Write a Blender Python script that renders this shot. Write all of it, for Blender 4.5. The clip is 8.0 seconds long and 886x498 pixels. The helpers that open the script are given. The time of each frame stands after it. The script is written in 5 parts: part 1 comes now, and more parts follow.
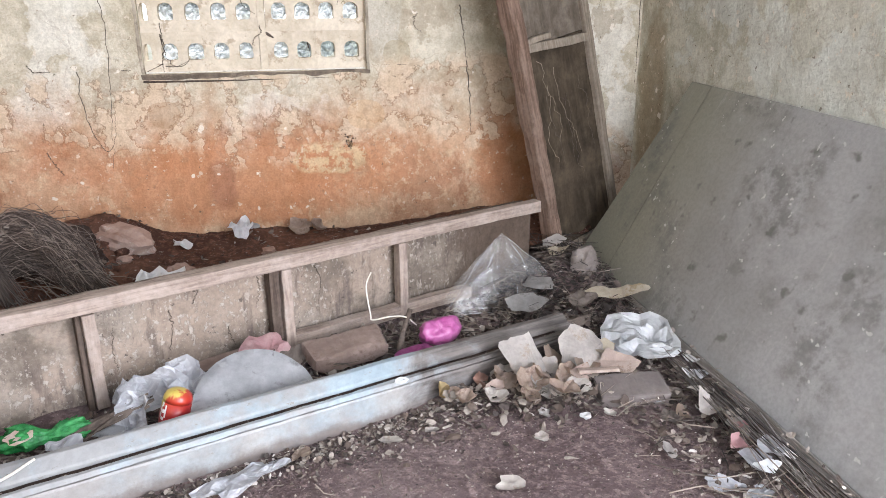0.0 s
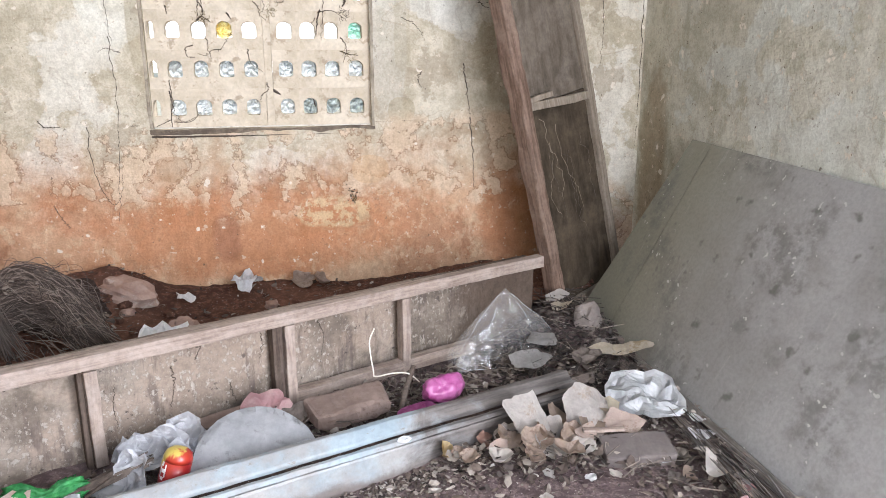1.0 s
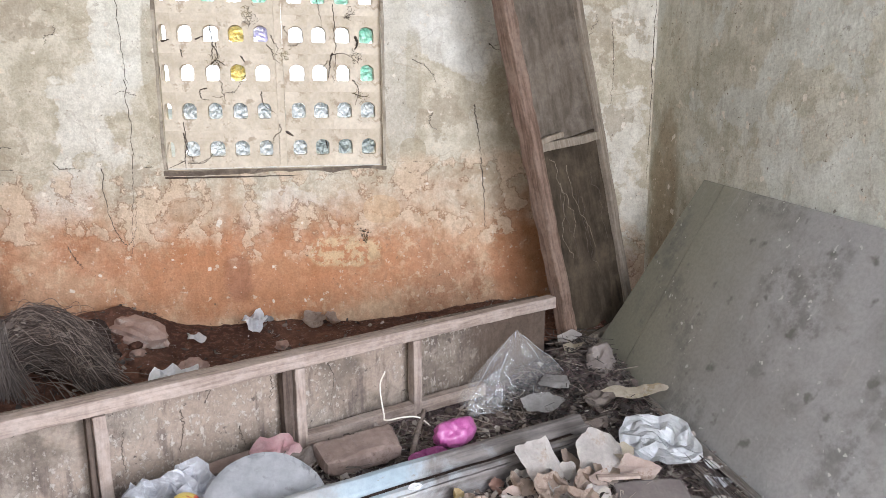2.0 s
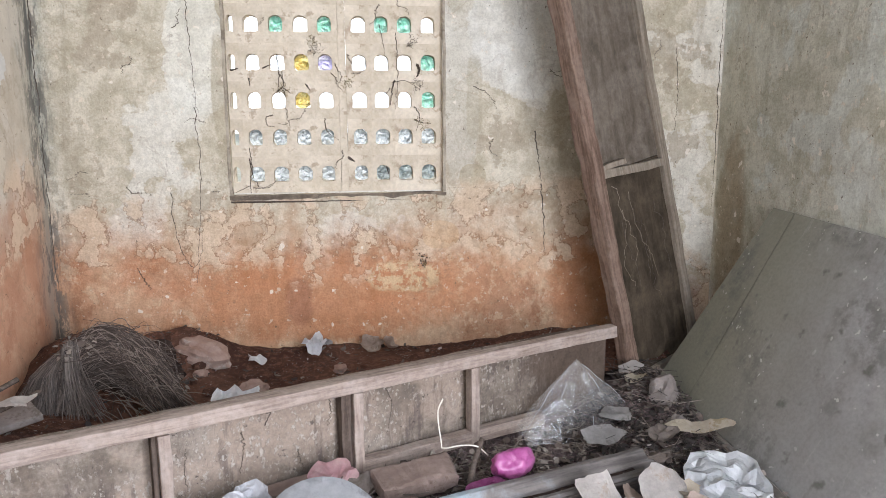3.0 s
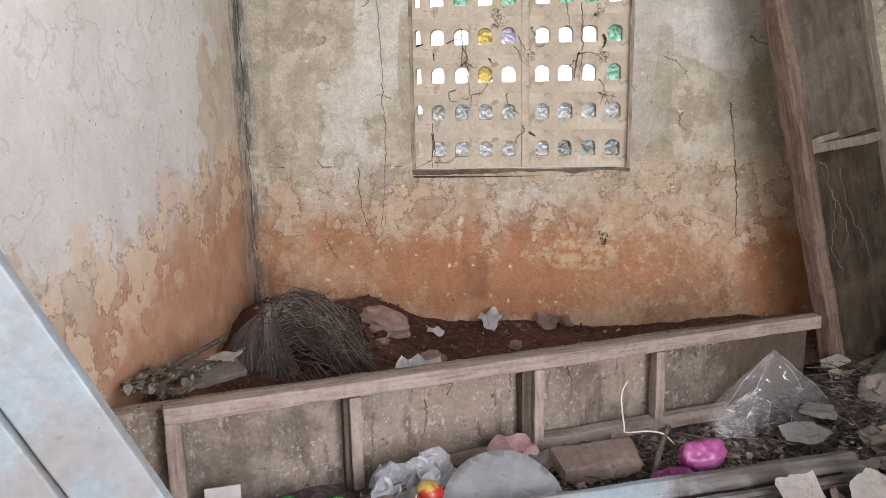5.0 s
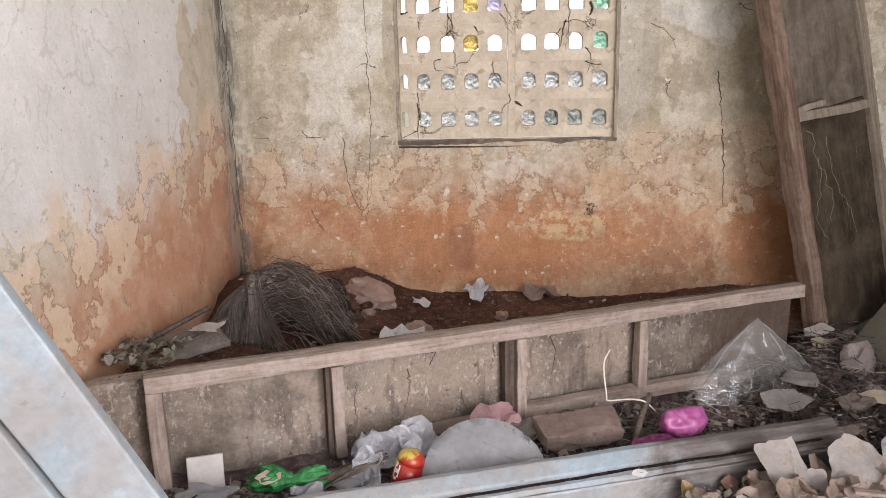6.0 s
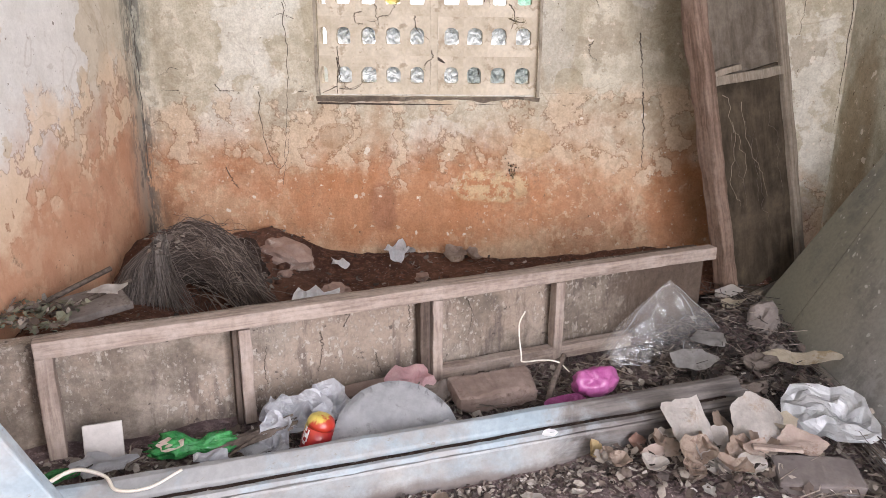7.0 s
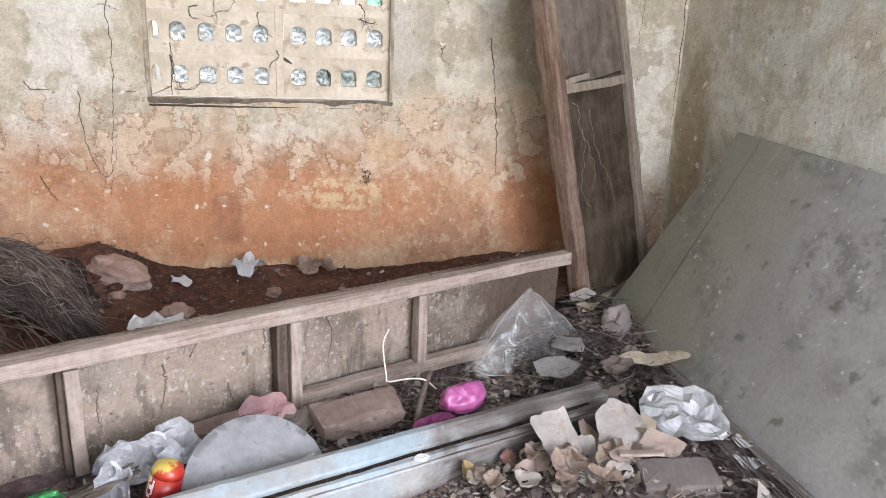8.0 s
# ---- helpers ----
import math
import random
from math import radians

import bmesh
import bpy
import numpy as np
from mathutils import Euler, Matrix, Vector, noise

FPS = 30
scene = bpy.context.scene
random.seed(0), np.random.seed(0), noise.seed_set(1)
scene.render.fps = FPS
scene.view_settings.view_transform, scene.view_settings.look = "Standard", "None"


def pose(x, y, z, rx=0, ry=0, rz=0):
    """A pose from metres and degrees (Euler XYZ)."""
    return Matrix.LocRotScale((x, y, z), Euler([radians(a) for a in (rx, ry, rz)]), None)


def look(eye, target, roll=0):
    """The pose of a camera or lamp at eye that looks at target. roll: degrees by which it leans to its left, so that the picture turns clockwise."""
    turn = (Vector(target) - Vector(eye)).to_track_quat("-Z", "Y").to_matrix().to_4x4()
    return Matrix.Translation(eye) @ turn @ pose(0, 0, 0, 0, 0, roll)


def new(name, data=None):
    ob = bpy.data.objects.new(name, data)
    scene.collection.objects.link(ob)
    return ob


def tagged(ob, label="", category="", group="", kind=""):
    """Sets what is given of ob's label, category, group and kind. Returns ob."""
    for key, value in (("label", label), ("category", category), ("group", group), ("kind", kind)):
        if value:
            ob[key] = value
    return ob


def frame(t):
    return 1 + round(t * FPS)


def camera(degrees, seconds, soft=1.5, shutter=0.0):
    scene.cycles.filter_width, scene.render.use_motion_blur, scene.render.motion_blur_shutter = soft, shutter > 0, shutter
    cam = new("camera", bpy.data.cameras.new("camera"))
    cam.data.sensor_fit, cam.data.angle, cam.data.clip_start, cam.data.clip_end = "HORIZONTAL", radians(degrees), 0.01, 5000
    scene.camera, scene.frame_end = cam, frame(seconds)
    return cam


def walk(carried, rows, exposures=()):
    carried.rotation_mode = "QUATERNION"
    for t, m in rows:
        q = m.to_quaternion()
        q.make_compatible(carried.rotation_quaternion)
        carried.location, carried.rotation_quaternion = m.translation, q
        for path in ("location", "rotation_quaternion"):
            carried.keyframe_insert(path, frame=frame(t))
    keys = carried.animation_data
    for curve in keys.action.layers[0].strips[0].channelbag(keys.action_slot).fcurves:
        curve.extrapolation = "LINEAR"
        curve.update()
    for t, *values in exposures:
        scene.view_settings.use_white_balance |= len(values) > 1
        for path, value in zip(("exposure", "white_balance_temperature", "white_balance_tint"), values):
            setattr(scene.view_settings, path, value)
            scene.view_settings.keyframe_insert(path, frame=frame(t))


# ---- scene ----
cam = camera(62.9, 8.0, soft=0.7)
EXPOSURES = [(0.0, 0.20, 6400, 12), (1.5, 0.15, 6350, 12), (3.0, -0.06, 6300, 12), (4.0, -0.22, 6400, 13), (4.5, -0.51, 6550, 14), (6.0, -0.34, 7000, 17), (7.0, -0.05, 6750, 17), (7.5, 0.07, 6550, 15), (8.0, 0.12, 6400, 13)]
PATH = [
    (0, (0.366, 0.0, 1.061), (0.785, 1.848, 0.421), -0.3),
    (0.5, (0.366, 0.002, 1.076), (0.787, 1.869, 0.493), -0.3),
    (1, (0.357, 0.004, 1.088), (0.783, 1.889, 0.574), -0.0),
    (1.5, (0.357, 0.012, 1.103), (0.777, 1.91, 0.631), 0.0),
    (3, (0.345, 0.03, 1.117), (0.6, 1.981, 0.759), -0.3),
    (3.5, (0.319, 0.041, 1.115), (0.423, 2.003, 0.739), -0.1),
    (4, (0.294, 0.049, 1.105), (0.282, 2.01, 0.712), -0.2),
    (4.5, (0.275, 0.058, 1.106), (0.161, 2.014, 0.704), -0.5),
    (4.7, (0.269, 0.06, 1.102), (0.111, 2.014, 0.707), -0.8),
    (5.8, (0.295, 0.068, 1.082), (0.096, 2.002, 0.615), -1.5),
    (6, (0.308, 0.072, 1.076), (0.137, 2.008, 0.603), -1.3),
    (6.5, (0.362, 0.088, 1.067), (0.246, 2.015, 0.544), -0.8),
    (7, (0.359, 0.12, 1.059), (0.37, 2.036, 0.483), 0.5),
    (7.5, (0.342, 0.187, 1.061), (0.561, 2.089, 0.483), 2.1),
    (8, (0.325, 0.241, 1.078), (0.76, 2.107, 0.502), 2.5),
]
walk(cam, [(t, look(eye, target, roll)) for t, eye, target, roll in PATH], EXPOSURES)

# ---- light ----
world = bpy.data.worlds.new("sky")
scene.world = world
world.use_nodes = True
sky = world.node_tree.nodes.new("ShaderNodeTexSky")
sky.sky_type, sky.sun_disc = "NISHITA", False
sky.sun_elevation, sky.sun_rotation = radians(52), radians(15)
backing = world.node_tree.nodes["Background"]
backing.inputs["Strength"].default_value = 0.15
world.node_tree.links.new(sky.outputs["Color"], backing.inputs["Color"])

sun = new("sun", bpy.data.lights.new("sun", "SUN"))
sun.data.energy, sun.data.angle, sun.data.color = 5.0, radians(12), (1.0, 0.96, 0.9)
sun.matrix_world = look((2, 5, 7), (0.5, 0, 0))

# area lamps stand for the sky through unseen, assumed doorways and an open roof front
door_light = new("door_light", bpy.data.lights.new("door_light", "AREA"))
door_light.data.shape, door_light.data.size, door_light.data.size_y = "RECTANGLE", 1.3, 2.0
door_light.data.energy, door_light.data.color = 92, (0.95, 0.97, 1.06)
door_light.matrix_world = look((1.2, -1.42, 1.15), (0.2, 3, 0.9))
roof_light = new("roof_light", bpy.data.lights.new("roof_light", "AREA"))
roof_light.data.shape, roof_light.data.size, roof_light.data.size_y = "RECTANGLE", 2.4, 1.6
roof_light.data.energy, roof_light.data.color = 21, (0.92, 0.97, 1.10)
roof_light.matrix_world = look((0.7, -0.4, 2.8), (0.701, -0.39, 0))
side_light = new("side_light", bpy.data.lights.new("side_light", "AREA"))
side_light.data.shape, side_light.data.size, side_light.data.size_y = "RECTANGLE", 0.85, 1.7
side_light.data.energy, side_light.data.color = 142, (0.94, 0.97, 1.06)
side_light.matrix_world = look((1.97, -0.52, 1.15), (-0.8, 1.2, 1.05))


# ---- materials ----
class Nodes:
    """A material's node tree with short ways to add nodes."""

    def __init__(self, name):
        self.m = bpy.data.materials.new(name)
        self.m.use_nodes = True
        self.t = self.m.node_tree
        self.bsdf = self.t.nodes["Principled BSDF"]
        self.co = self.t.nodes.new("ShaderNodeTexCoord").outputs["Object"]

    def put(self, socket, value):
        if isinstance(value, bpy.types.NodeSocket):
            self.t.links.new(value, socket)
        else:
            if isinstance(value, tuple) and len(value) == 3 and len(socket.default_value) == 4:
                value = (*value, 1)
            socket.default_value = value

    def noise(self, scale, detail=5, rough=0.6, stretch=None, warp=0.0):
        co = self.co
        if stretch:
            mp = self.t.nodes.new("ShaderNodeMapping")
            mp.inputs["Scale"].default_value = stretch
            self.t.links.new(co, mp.inputs["Vector"])
            co = mp.outputs["Vector"]
        n = self.t.nodes.new("ShaderNodeTexNoise")
        n.inputs["Scale"].default_value, n.inputs["Detail"].default_value = scale, detail
        n.inputs["Roughness"].default_value, n.inputs["Distortion"].default_value = rough, warp
        self.t.links.new(co, n.inputs["Vector"])
        return n.outputs["Fac"]

    def cells(self, scale, feature="F1"):
        n = self.t.nodes.new("ShaderNodeTexVoronoi")
        n.feature = feature
        n.inputs["Scale"].default_value = scale
        self.t.links.new(self.co, n.inputs["Vector"])
        return n.outputs["Distance"]

    def step(self, value, lo, hi):
        n = self.t.nodes.new("ShaderNodeMapRange")
        n.interpolation_type = "SMOOTHSTEP"
        self.put(n.inputs["Value"], value)
        a, b = (lo, hi) if lo < hi else (hi, lo)
        n.inputs["From Min"].default_value, n.inputs["From Max"].default_value = a, b
        n.inputs["To Min"].default_value, n.inputs["To Max"].default_value = (0, 1) if lo < hi else (1, 0)
        return n.outputs["Result"]

    def math(self, op, a, b=0.0):
        n = self.t.nodes.new("ShaderNodeMath")
        n.operation = op
        self.put(n.inputs[0], a)
        self.put(n.inputs[1], b)
        return n.outputs[0]

    def mix(self, fac, a, b, blend="MIX"):
        n = self.t.nodes.new("ShaderNodeMix")
        n.data_type, n.blend_type = "RGBA", blend
        self.put(n.inputs[0], fac)
        self.put(n.inputs[6], a)
        self.put(n.inputs[7], b)
        return n.outputs[2]

    def axis(self, which):
        n = self.t.nodes.new("ShaderNodeSeparateXYZ")
        self.t.links.new(self.co, n.inputs[0])
        return n.outputs[which]

    def random(self):
        return self.t.nodes.new("ShaderNodeObjectInfo").outputs["Random"]

    def island(self):
        return self.t.nodes.new("ShaderNodeNewGeometry").outputs["Random Per Island"]

    def done(self, color, rough=0.85, bump=None, strength=0.3, depth=0.01, metal=0.0, **more):
        self.put(self.bsdf.inputs["Base Color"], color)
        self.put(self.bsdf.inputs["Roughness"], rough)
        self.put(self.bsdf.inputs["Metallic"], metal)
        for k, v in more.items():
            self.put(self.bsdf.inputs[k.replace("_", " ")], v)
        if bump is not None:
            b = self.t.nodes.new("ShaderNodeBump")
            b.inputs["Strength"].default_value, b.inputs["Distance"].default_value = strength, depth
            self.t.links.new(bump, b.inputs["Height"])
            self.t.links.new(b.outputs["Normal"], self.bsdf.inputs["Normal"])
        return self.m


def plaster_material(name, wall):
    """Old lime plaster with rising damp; wall is "back", "left" or "right", each with its own coats and stains."""
    n = Nodes(name)
    x, y, z = n.axis(0), n.axis(1), n.axis(2)
    u = x if wall == "back" else y
    big, mid, fine, grit = n.noise(1.5, 8, 0.6), n.noise(5.5, 9, 0.65), n.noise(42, 6, 0.7), n.noise(130, 3, 0.6)
    torn = n.noise(7, 9, 0.62)
    run = n.noise(2.6, 7, 0.62, stretch=(3.0, 3.0, 0.6))

    def over(mask, amount, color, under):
        return n.mix(n.math("MULTIPLY", mask, amount), under, color)

    def blob(cu, cz, ru, rz, ragged=1.0, lo=1.06, hi=0.94):
        """A stain about a place on the wall, with a ragged rim."""
        a = n.math("POWER", n.math("ABSOLUTE", n.math("MULTIPLY", n.math("SUBTRACT", u, cu), 1 / ru)), 2.4)
        b = n.math("POWER", n.math("ABSOLUTE", n.math("MULTIPLY", n.math("SUBTRACT", z, cz), 1 / rz)), 2.4)
        d = n.math("ADD", n.math("ADD", a, b), n.math("MULTIPLY", n.math("SUBTRACT", torn, 0.5), 3.2 * ragged))
        return n.step(d, lo, hi)

    col = n.mix(n.step(mid, 0.36, 0.64), (0.49, 0.435, 0.325), (0.65, 0.595, 0.475))
    col = over(n.step(n.noise(1.9, 9, 0.58), 0.53, 0.55), 0.8, (0.73, 0.70, 0.61), col)
    col = over(n.step(n.noise(2.7, 9, 0.6), 0.565, 0.585), 0.7, (0.41, 0.345, 0.255), col)
    col = over(n.step(run, 0.54, 0.68), 0.5, (0.36, 0.305, 0.22), col)
    if wall == "back":
        # newer cement beside the grille, bare pale patches and olive tide marks
        col = over(blob(0.81, 1.30, 0.075, 0.50, 0.35, 1.15, 0.8), 0.6, (0.56, 0.53, 0.45), col)
        col = over(blob(1.05, 1.46, 0.20, 0.26, 0.6), 0.7, (0.70, 0.685, 0.62), col)
        col = over(blob(-0.23, 1.36, 0.12, 0.24, 0.7), 0.7, (0.74, 0.72, 0.63), col)
        col = over(blob(-0.135, 1.20, 0.035, 0.24, 0.7, 1.3, 0.7), 0.65, (0.42, 0.36, 0.25), col)
        col = over(blob(0.855, 0.87, 0.055, 0.055, 0.6), 0.6, (0.39, 0.33, 0.22), col)
        col = over(blob(0.865, 1.20, 0.035, 0.16, 0.8, 1.3, 0.7), 0.5, (0.44, 0.385, 0.28), col)
        col = over(blob(1.30, 1.15, 0.10, 0.30, 0.9, 1.4, 0.5), 0.5, (0.40, 0.35, 0.25), col)
    if wall == "left":
        # pale grey distemper that has come away in large tongues, most of it near the corner
        coat = n.math("SUBTRACT", z, n.math("ADD", 0.66, n.math("MULTIPLY", n.math("MAXIMUM", n.math("SUBTRACT", y, 2.50), 0.0), 3.6)))
        coat = n.math("ADD", coat, n.math("MULTIPLY", n.math("SUBTRACT", n.noise(3.2, 9, 0.55), 0.5), 2.2))
        coat = n.step(coat, 0.0, 0.02)
        col = n.mix(0.6, col, (0.52, 0.45, 0.36))
        col = over(coat, 0.85, n.mix(n.step(big, 0.4, 0.6), (0.61, 0.60, 0.57), (0.71, 0.70, 0.67)), col)
    if wall == "right":
        col = n.mix(0.5, col, (0.55, 0.56, 0.47))
        col = over(n.step(n.noise(2.1, 9, 0.55), 0.52, 0.54), 0.7, (0.66, 0.68, 0.62), col)
        col = over(n.step(n.noise(3.4, 8, 0.65, stretch=(1, 2.2, 0.7)), 0.54, 0.63), 0.4, (0.36, 0.325, 0.235), col)
        col = over(blob(2.86, 0.62, 0.12, 0.42, 0.8, 1.5, 0.4), 0.7, (0.30, 0.225, 0.135), col)
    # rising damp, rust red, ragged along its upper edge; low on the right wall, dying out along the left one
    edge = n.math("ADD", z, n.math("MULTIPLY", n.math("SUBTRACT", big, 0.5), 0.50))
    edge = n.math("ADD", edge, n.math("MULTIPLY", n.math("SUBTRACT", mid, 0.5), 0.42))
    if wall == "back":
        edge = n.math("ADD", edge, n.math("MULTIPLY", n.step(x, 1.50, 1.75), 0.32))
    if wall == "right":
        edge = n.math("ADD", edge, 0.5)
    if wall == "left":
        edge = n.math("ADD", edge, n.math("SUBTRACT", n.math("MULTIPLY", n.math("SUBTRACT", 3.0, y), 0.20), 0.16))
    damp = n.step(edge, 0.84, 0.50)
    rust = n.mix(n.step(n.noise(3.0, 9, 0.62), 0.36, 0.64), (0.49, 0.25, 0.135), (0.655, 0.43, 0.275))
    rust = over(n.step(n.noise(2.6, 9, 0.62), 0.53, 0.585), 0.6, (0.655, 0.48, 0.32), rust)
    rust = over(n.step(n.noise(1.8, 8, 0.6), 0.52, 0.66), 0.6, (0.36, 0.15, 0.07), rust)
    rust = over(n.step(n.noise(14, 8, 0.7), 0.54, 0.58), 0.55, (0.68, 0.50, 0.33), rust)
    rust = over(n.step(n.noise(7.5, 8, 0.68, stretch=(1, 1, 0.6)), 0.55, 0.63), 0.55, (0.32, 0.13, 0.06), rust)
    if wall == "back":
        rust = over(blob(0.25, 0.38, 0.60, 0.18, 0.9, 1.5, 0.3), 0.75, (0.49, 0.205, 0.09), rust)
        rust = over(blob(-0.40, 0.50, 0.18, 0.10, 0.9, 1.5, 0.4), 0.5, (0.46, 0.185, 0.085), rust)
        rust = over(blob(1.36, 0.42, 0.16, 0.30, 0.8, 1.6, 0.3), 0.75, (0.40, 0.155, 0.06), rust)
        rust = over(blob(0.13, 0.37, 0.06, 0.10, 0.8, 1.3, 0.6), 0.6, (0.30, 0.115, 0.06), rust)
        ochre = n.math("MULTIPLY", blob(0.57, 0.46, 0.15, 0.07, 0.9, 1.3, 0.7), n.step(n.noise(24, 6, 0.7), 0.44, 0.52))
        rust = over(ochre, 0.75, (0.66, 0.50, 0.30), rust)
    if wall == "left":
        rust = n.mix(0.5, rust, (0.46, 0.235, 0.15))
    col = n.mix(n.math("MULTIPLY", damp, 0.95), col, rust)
    # the tide line: blistered pale islands with brown shores
    tide = n.math("MULTIPLY", n.step(edge, 0.46, 0.58), n.step(edge, 0.88, 0.76))
    isle = n.math("MULTIPLY", tide, n.step(n.noise(6.5, 7, 0.6), 0.52, 0.54))
    col = over(isle, 0.8, (0.67, 0.52, 0.375), col)
    shore = n.noise(6.5, 7, 0.6)
    shore = n.math("MULTIPLY", n.step(shore, 0.505, 0.518), n.step(shore, 0.535, 0.522))
    col = over(n.math("MULTIPLY", shore, tide), 0.62, (0.27, 0.15, 0.085), col)
    if wall == "back":
        col = over(blob(0.725, 0.635, 0.075, 0.06, 0.45), 0.5, (0.60, 0.40, 0.23), col)
        col = over(blob(-0.06, 0.66, 0.06, 0.05, 0.7), 0.5, (0.42, 0.27, 0.16), col)
    blot = n.noise(11, 8, 0.62)
    calm = 0.25 if wall == "left" else 0.7
    col = n.mix(calm, col, n.mix(n.step(blot, 0.36, 0.62), (0.80, 0.785, 0.75), (1, 1, 1)), "MULTIPLY")
    ring = n.noise(4.6, 5, 0.5, warp=0.5)
    rim = n.math("MULTIPLY", n.step(ring, 0.575, 0.582), n.step(ring, 0.605, 0.59))
    col = over(rim, 0.2, (0.25, 0.175, 0.11), col)
    if wall != "left":
        col = over(n.step(n.noise(30, 5, 0.65), 0.61, 0.65), 0.6, (0.69, 0.59, 0.46), col)
        col = over(n.step(n.noise(21, 2, 0.4), 0.715, 0.735), 0.8, (0.74, 0.68, 0.58), col)
    dirt = n.step(n.noise(11, 8, 0.74), 0.60, 0.68)
    col = over(dirt, 0.5, (0.17, 0.13, 0.085), col)
    col = over(n.step(n.noise(48, 3, 0.6), 0.68, 0.72), 0.75, (0.12, 0.09, 0.06), col)
    grain = n.math("ADD", n.math("MULTIPLY", fine, 0.55), n.math("MULTIPLY", grit, 0.45))
    col = n.mix(0.14 if wall == "left" else 0.36, col, n.mix(n.step(grain, 0.40, 0.58), (0.52, 0.51, 0.49), (1, 1, 1)), "MULTIPLY")
    # black mould in the left corner, broken up in runs
    if wall != "right":
        gap = n.math("SUBTRACT", 3.0, y) if wall == "left" else n.math("ADD", x, 0.815)
        near = n.step(gap, 0.20 if wall == "left" else 0.085, 0.0)
        smear = n.math("MULTIPLY", near, n.step(n.noise(4, 8, 0.7, stretch=(3, 3, 0.9)), 0.36, 0.62))
        col = over(smear, 0.65, (0.26, 0.285, 0.25), col)
        mould = n.math("MULTIPLY", near, n.step(n.noise(5, 8, 0.75, stretch=(4, 2.6, 0.8)), 0.43, 0.53))
        mould = n.math("MULTIPLY", mould, n.step(n.noise(20, 7, 0.75, stretch=(1, 1, 0.35)), 0.42, 0.50))
        col = over(mould, 0.85, (0.10, 0.095, 0.085), col)
    height = n.math("ADD", n.math("MULTIPLY", fine, 0.6), n.math("ADD", mid, n.math("MULTIPLY", isle, 0.25)))
    return n.done(col, 0.92, height, 0.28 if wall == "left" else 0.6, 0.02, Specular_IOR_Level=0.25)


def earth_material(name, a, b, c):
    n = Nodes(name)
    big, mid, fine = n.noise(2.5, 6), n.noise(14, 6, 0.7), n.noise(90, 4, 0.7)
    col = n.mix(n.step(big, 0.35, 0.65), a, b)
    col = n.mix(n.math("MULTIPLY", n.step(mid, 0.5, 0.7), 0.7), col, c)
    col = n.mix(n.math("MULTIPLY", n.step(n.noise(40, 6, 0.75), 0.48, 0.62), 0.6), col, tuple(1.7 * v for v in b))
    col = n.mix(n.step(fine, 0.62, 0.70), col, (0.42, 0.36, 0.33))
    return n.done(col, 0.95, n.math("ADD", mid, n.math("MULTIPLY", fine, 0.8)), 0.9, 0.025, Specular_IOR_Level=0.2)


def wood_material(name, a, b, dust, stretch=(1.2, 18, 18), dusty=0.5):
    n = Nodes(name)
    grain, wear, fine = n.noise(4, 7, 0.65, stretch=stretch, warp=0.4), n.noise(7, 6, 0.7), n.noise(60, 4, 0.7)
    col = n.mix(n.step(grain, 0.35, 0.65), a, b)
    col = n.mix(n.math("MULTIPLY", n.step(wear, 0.42, 0.66), dusty), col, dust)
    col = n.mix(0.4, col, n.mix(n.step(fine, 0.3, 0.65), (0.5, 0.5, 0.5), (1, 1, 1)), "MULTIPLY")
    return n.done(col, 0.85, n.math("ADD", grain, n.math("MULTIPLY", fine, 0.4)), 0.5, 0.006, Specular_IOR_Level=0.25)


def blue_paint_material(name, bare_from, tone=1.0, muddy=0.0):
    """Pale blue gloss paint, dusty and scuffed; bare grey wood past bare_from along the length."""
    n = Nodes(name)
    grain, wear, fine = n.noise(3, 7, 0.65, stretch=(1.0, 14, 14)), n.noise(6, 7, 0.7, warp=0.5), n.noise(55, 4, 0.7)
    col = n.mix(n.step(wear, 0.35, 0.65), tuple(tone * c for c in (0.40, 0.50, 0.55)), tuple(tone * c for c in (0.54, 0.63, 0.67)))
    col = n.mix(n.math("MULTIPLY", n.step(n.noise(3.2, 6, 0.7), 0.43, 0.58), 0.7), col, tuple(tone * c for c in (0.43, 0.39, 0.355)))
    if muddy:
        mud = n.mix(n.step(n.noise(9, 7, 0.7), 0.36, 0.64), tuple(tone * c for c in (0.34, 0.30, 0.26)), tuple(tone * c for c in (0.53, 0.50, 0.455)))
        col = n.mix(n.math("MULTIPLY", n.step(n.noise(2.2, 7, 0.65), 0.34, 0.52), muddy), col, mud)
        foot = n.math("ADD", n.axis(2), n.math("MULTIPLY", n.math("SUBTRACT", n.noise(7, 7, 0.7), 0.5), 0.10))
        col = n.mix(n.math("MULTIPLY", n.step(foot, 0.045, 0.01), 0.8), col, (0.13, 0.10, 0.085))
    chips = n.step(n.noise(24, 6, 0.75, stretch=(1, 3, 3)), 0.62, 0.66)
    col = n.mix(n.math("MULTIPLY", chips, 0.75), col, (0.20, 0.17, 0.145))
    along = n.math("ADD", n.axis(0), n.math("MULTIPLY", n.math("SUBTRACT", wear, 0.5), 0.9))
    bare = n.mix(n.step(grain, 0.35, 0.65), (0.065, 0.056, 0.051), (0.165, 0.146, 0.133))
    col = n.mix(n.step(along, bare_from - 0.12, bare_from + 0.16), col, bare)
    col = n.mix(0.35, col, n.mix(n.step(fine, 0.3, 0.65), (0.6, 0.6, 0.6), (1, 1, 1)), "MULTIPLY")
    return n.done(col, 0.6, n.math("ADD", grain, n.math("MULTIPLY", chips, -0.5)), 0.3, 0.004)


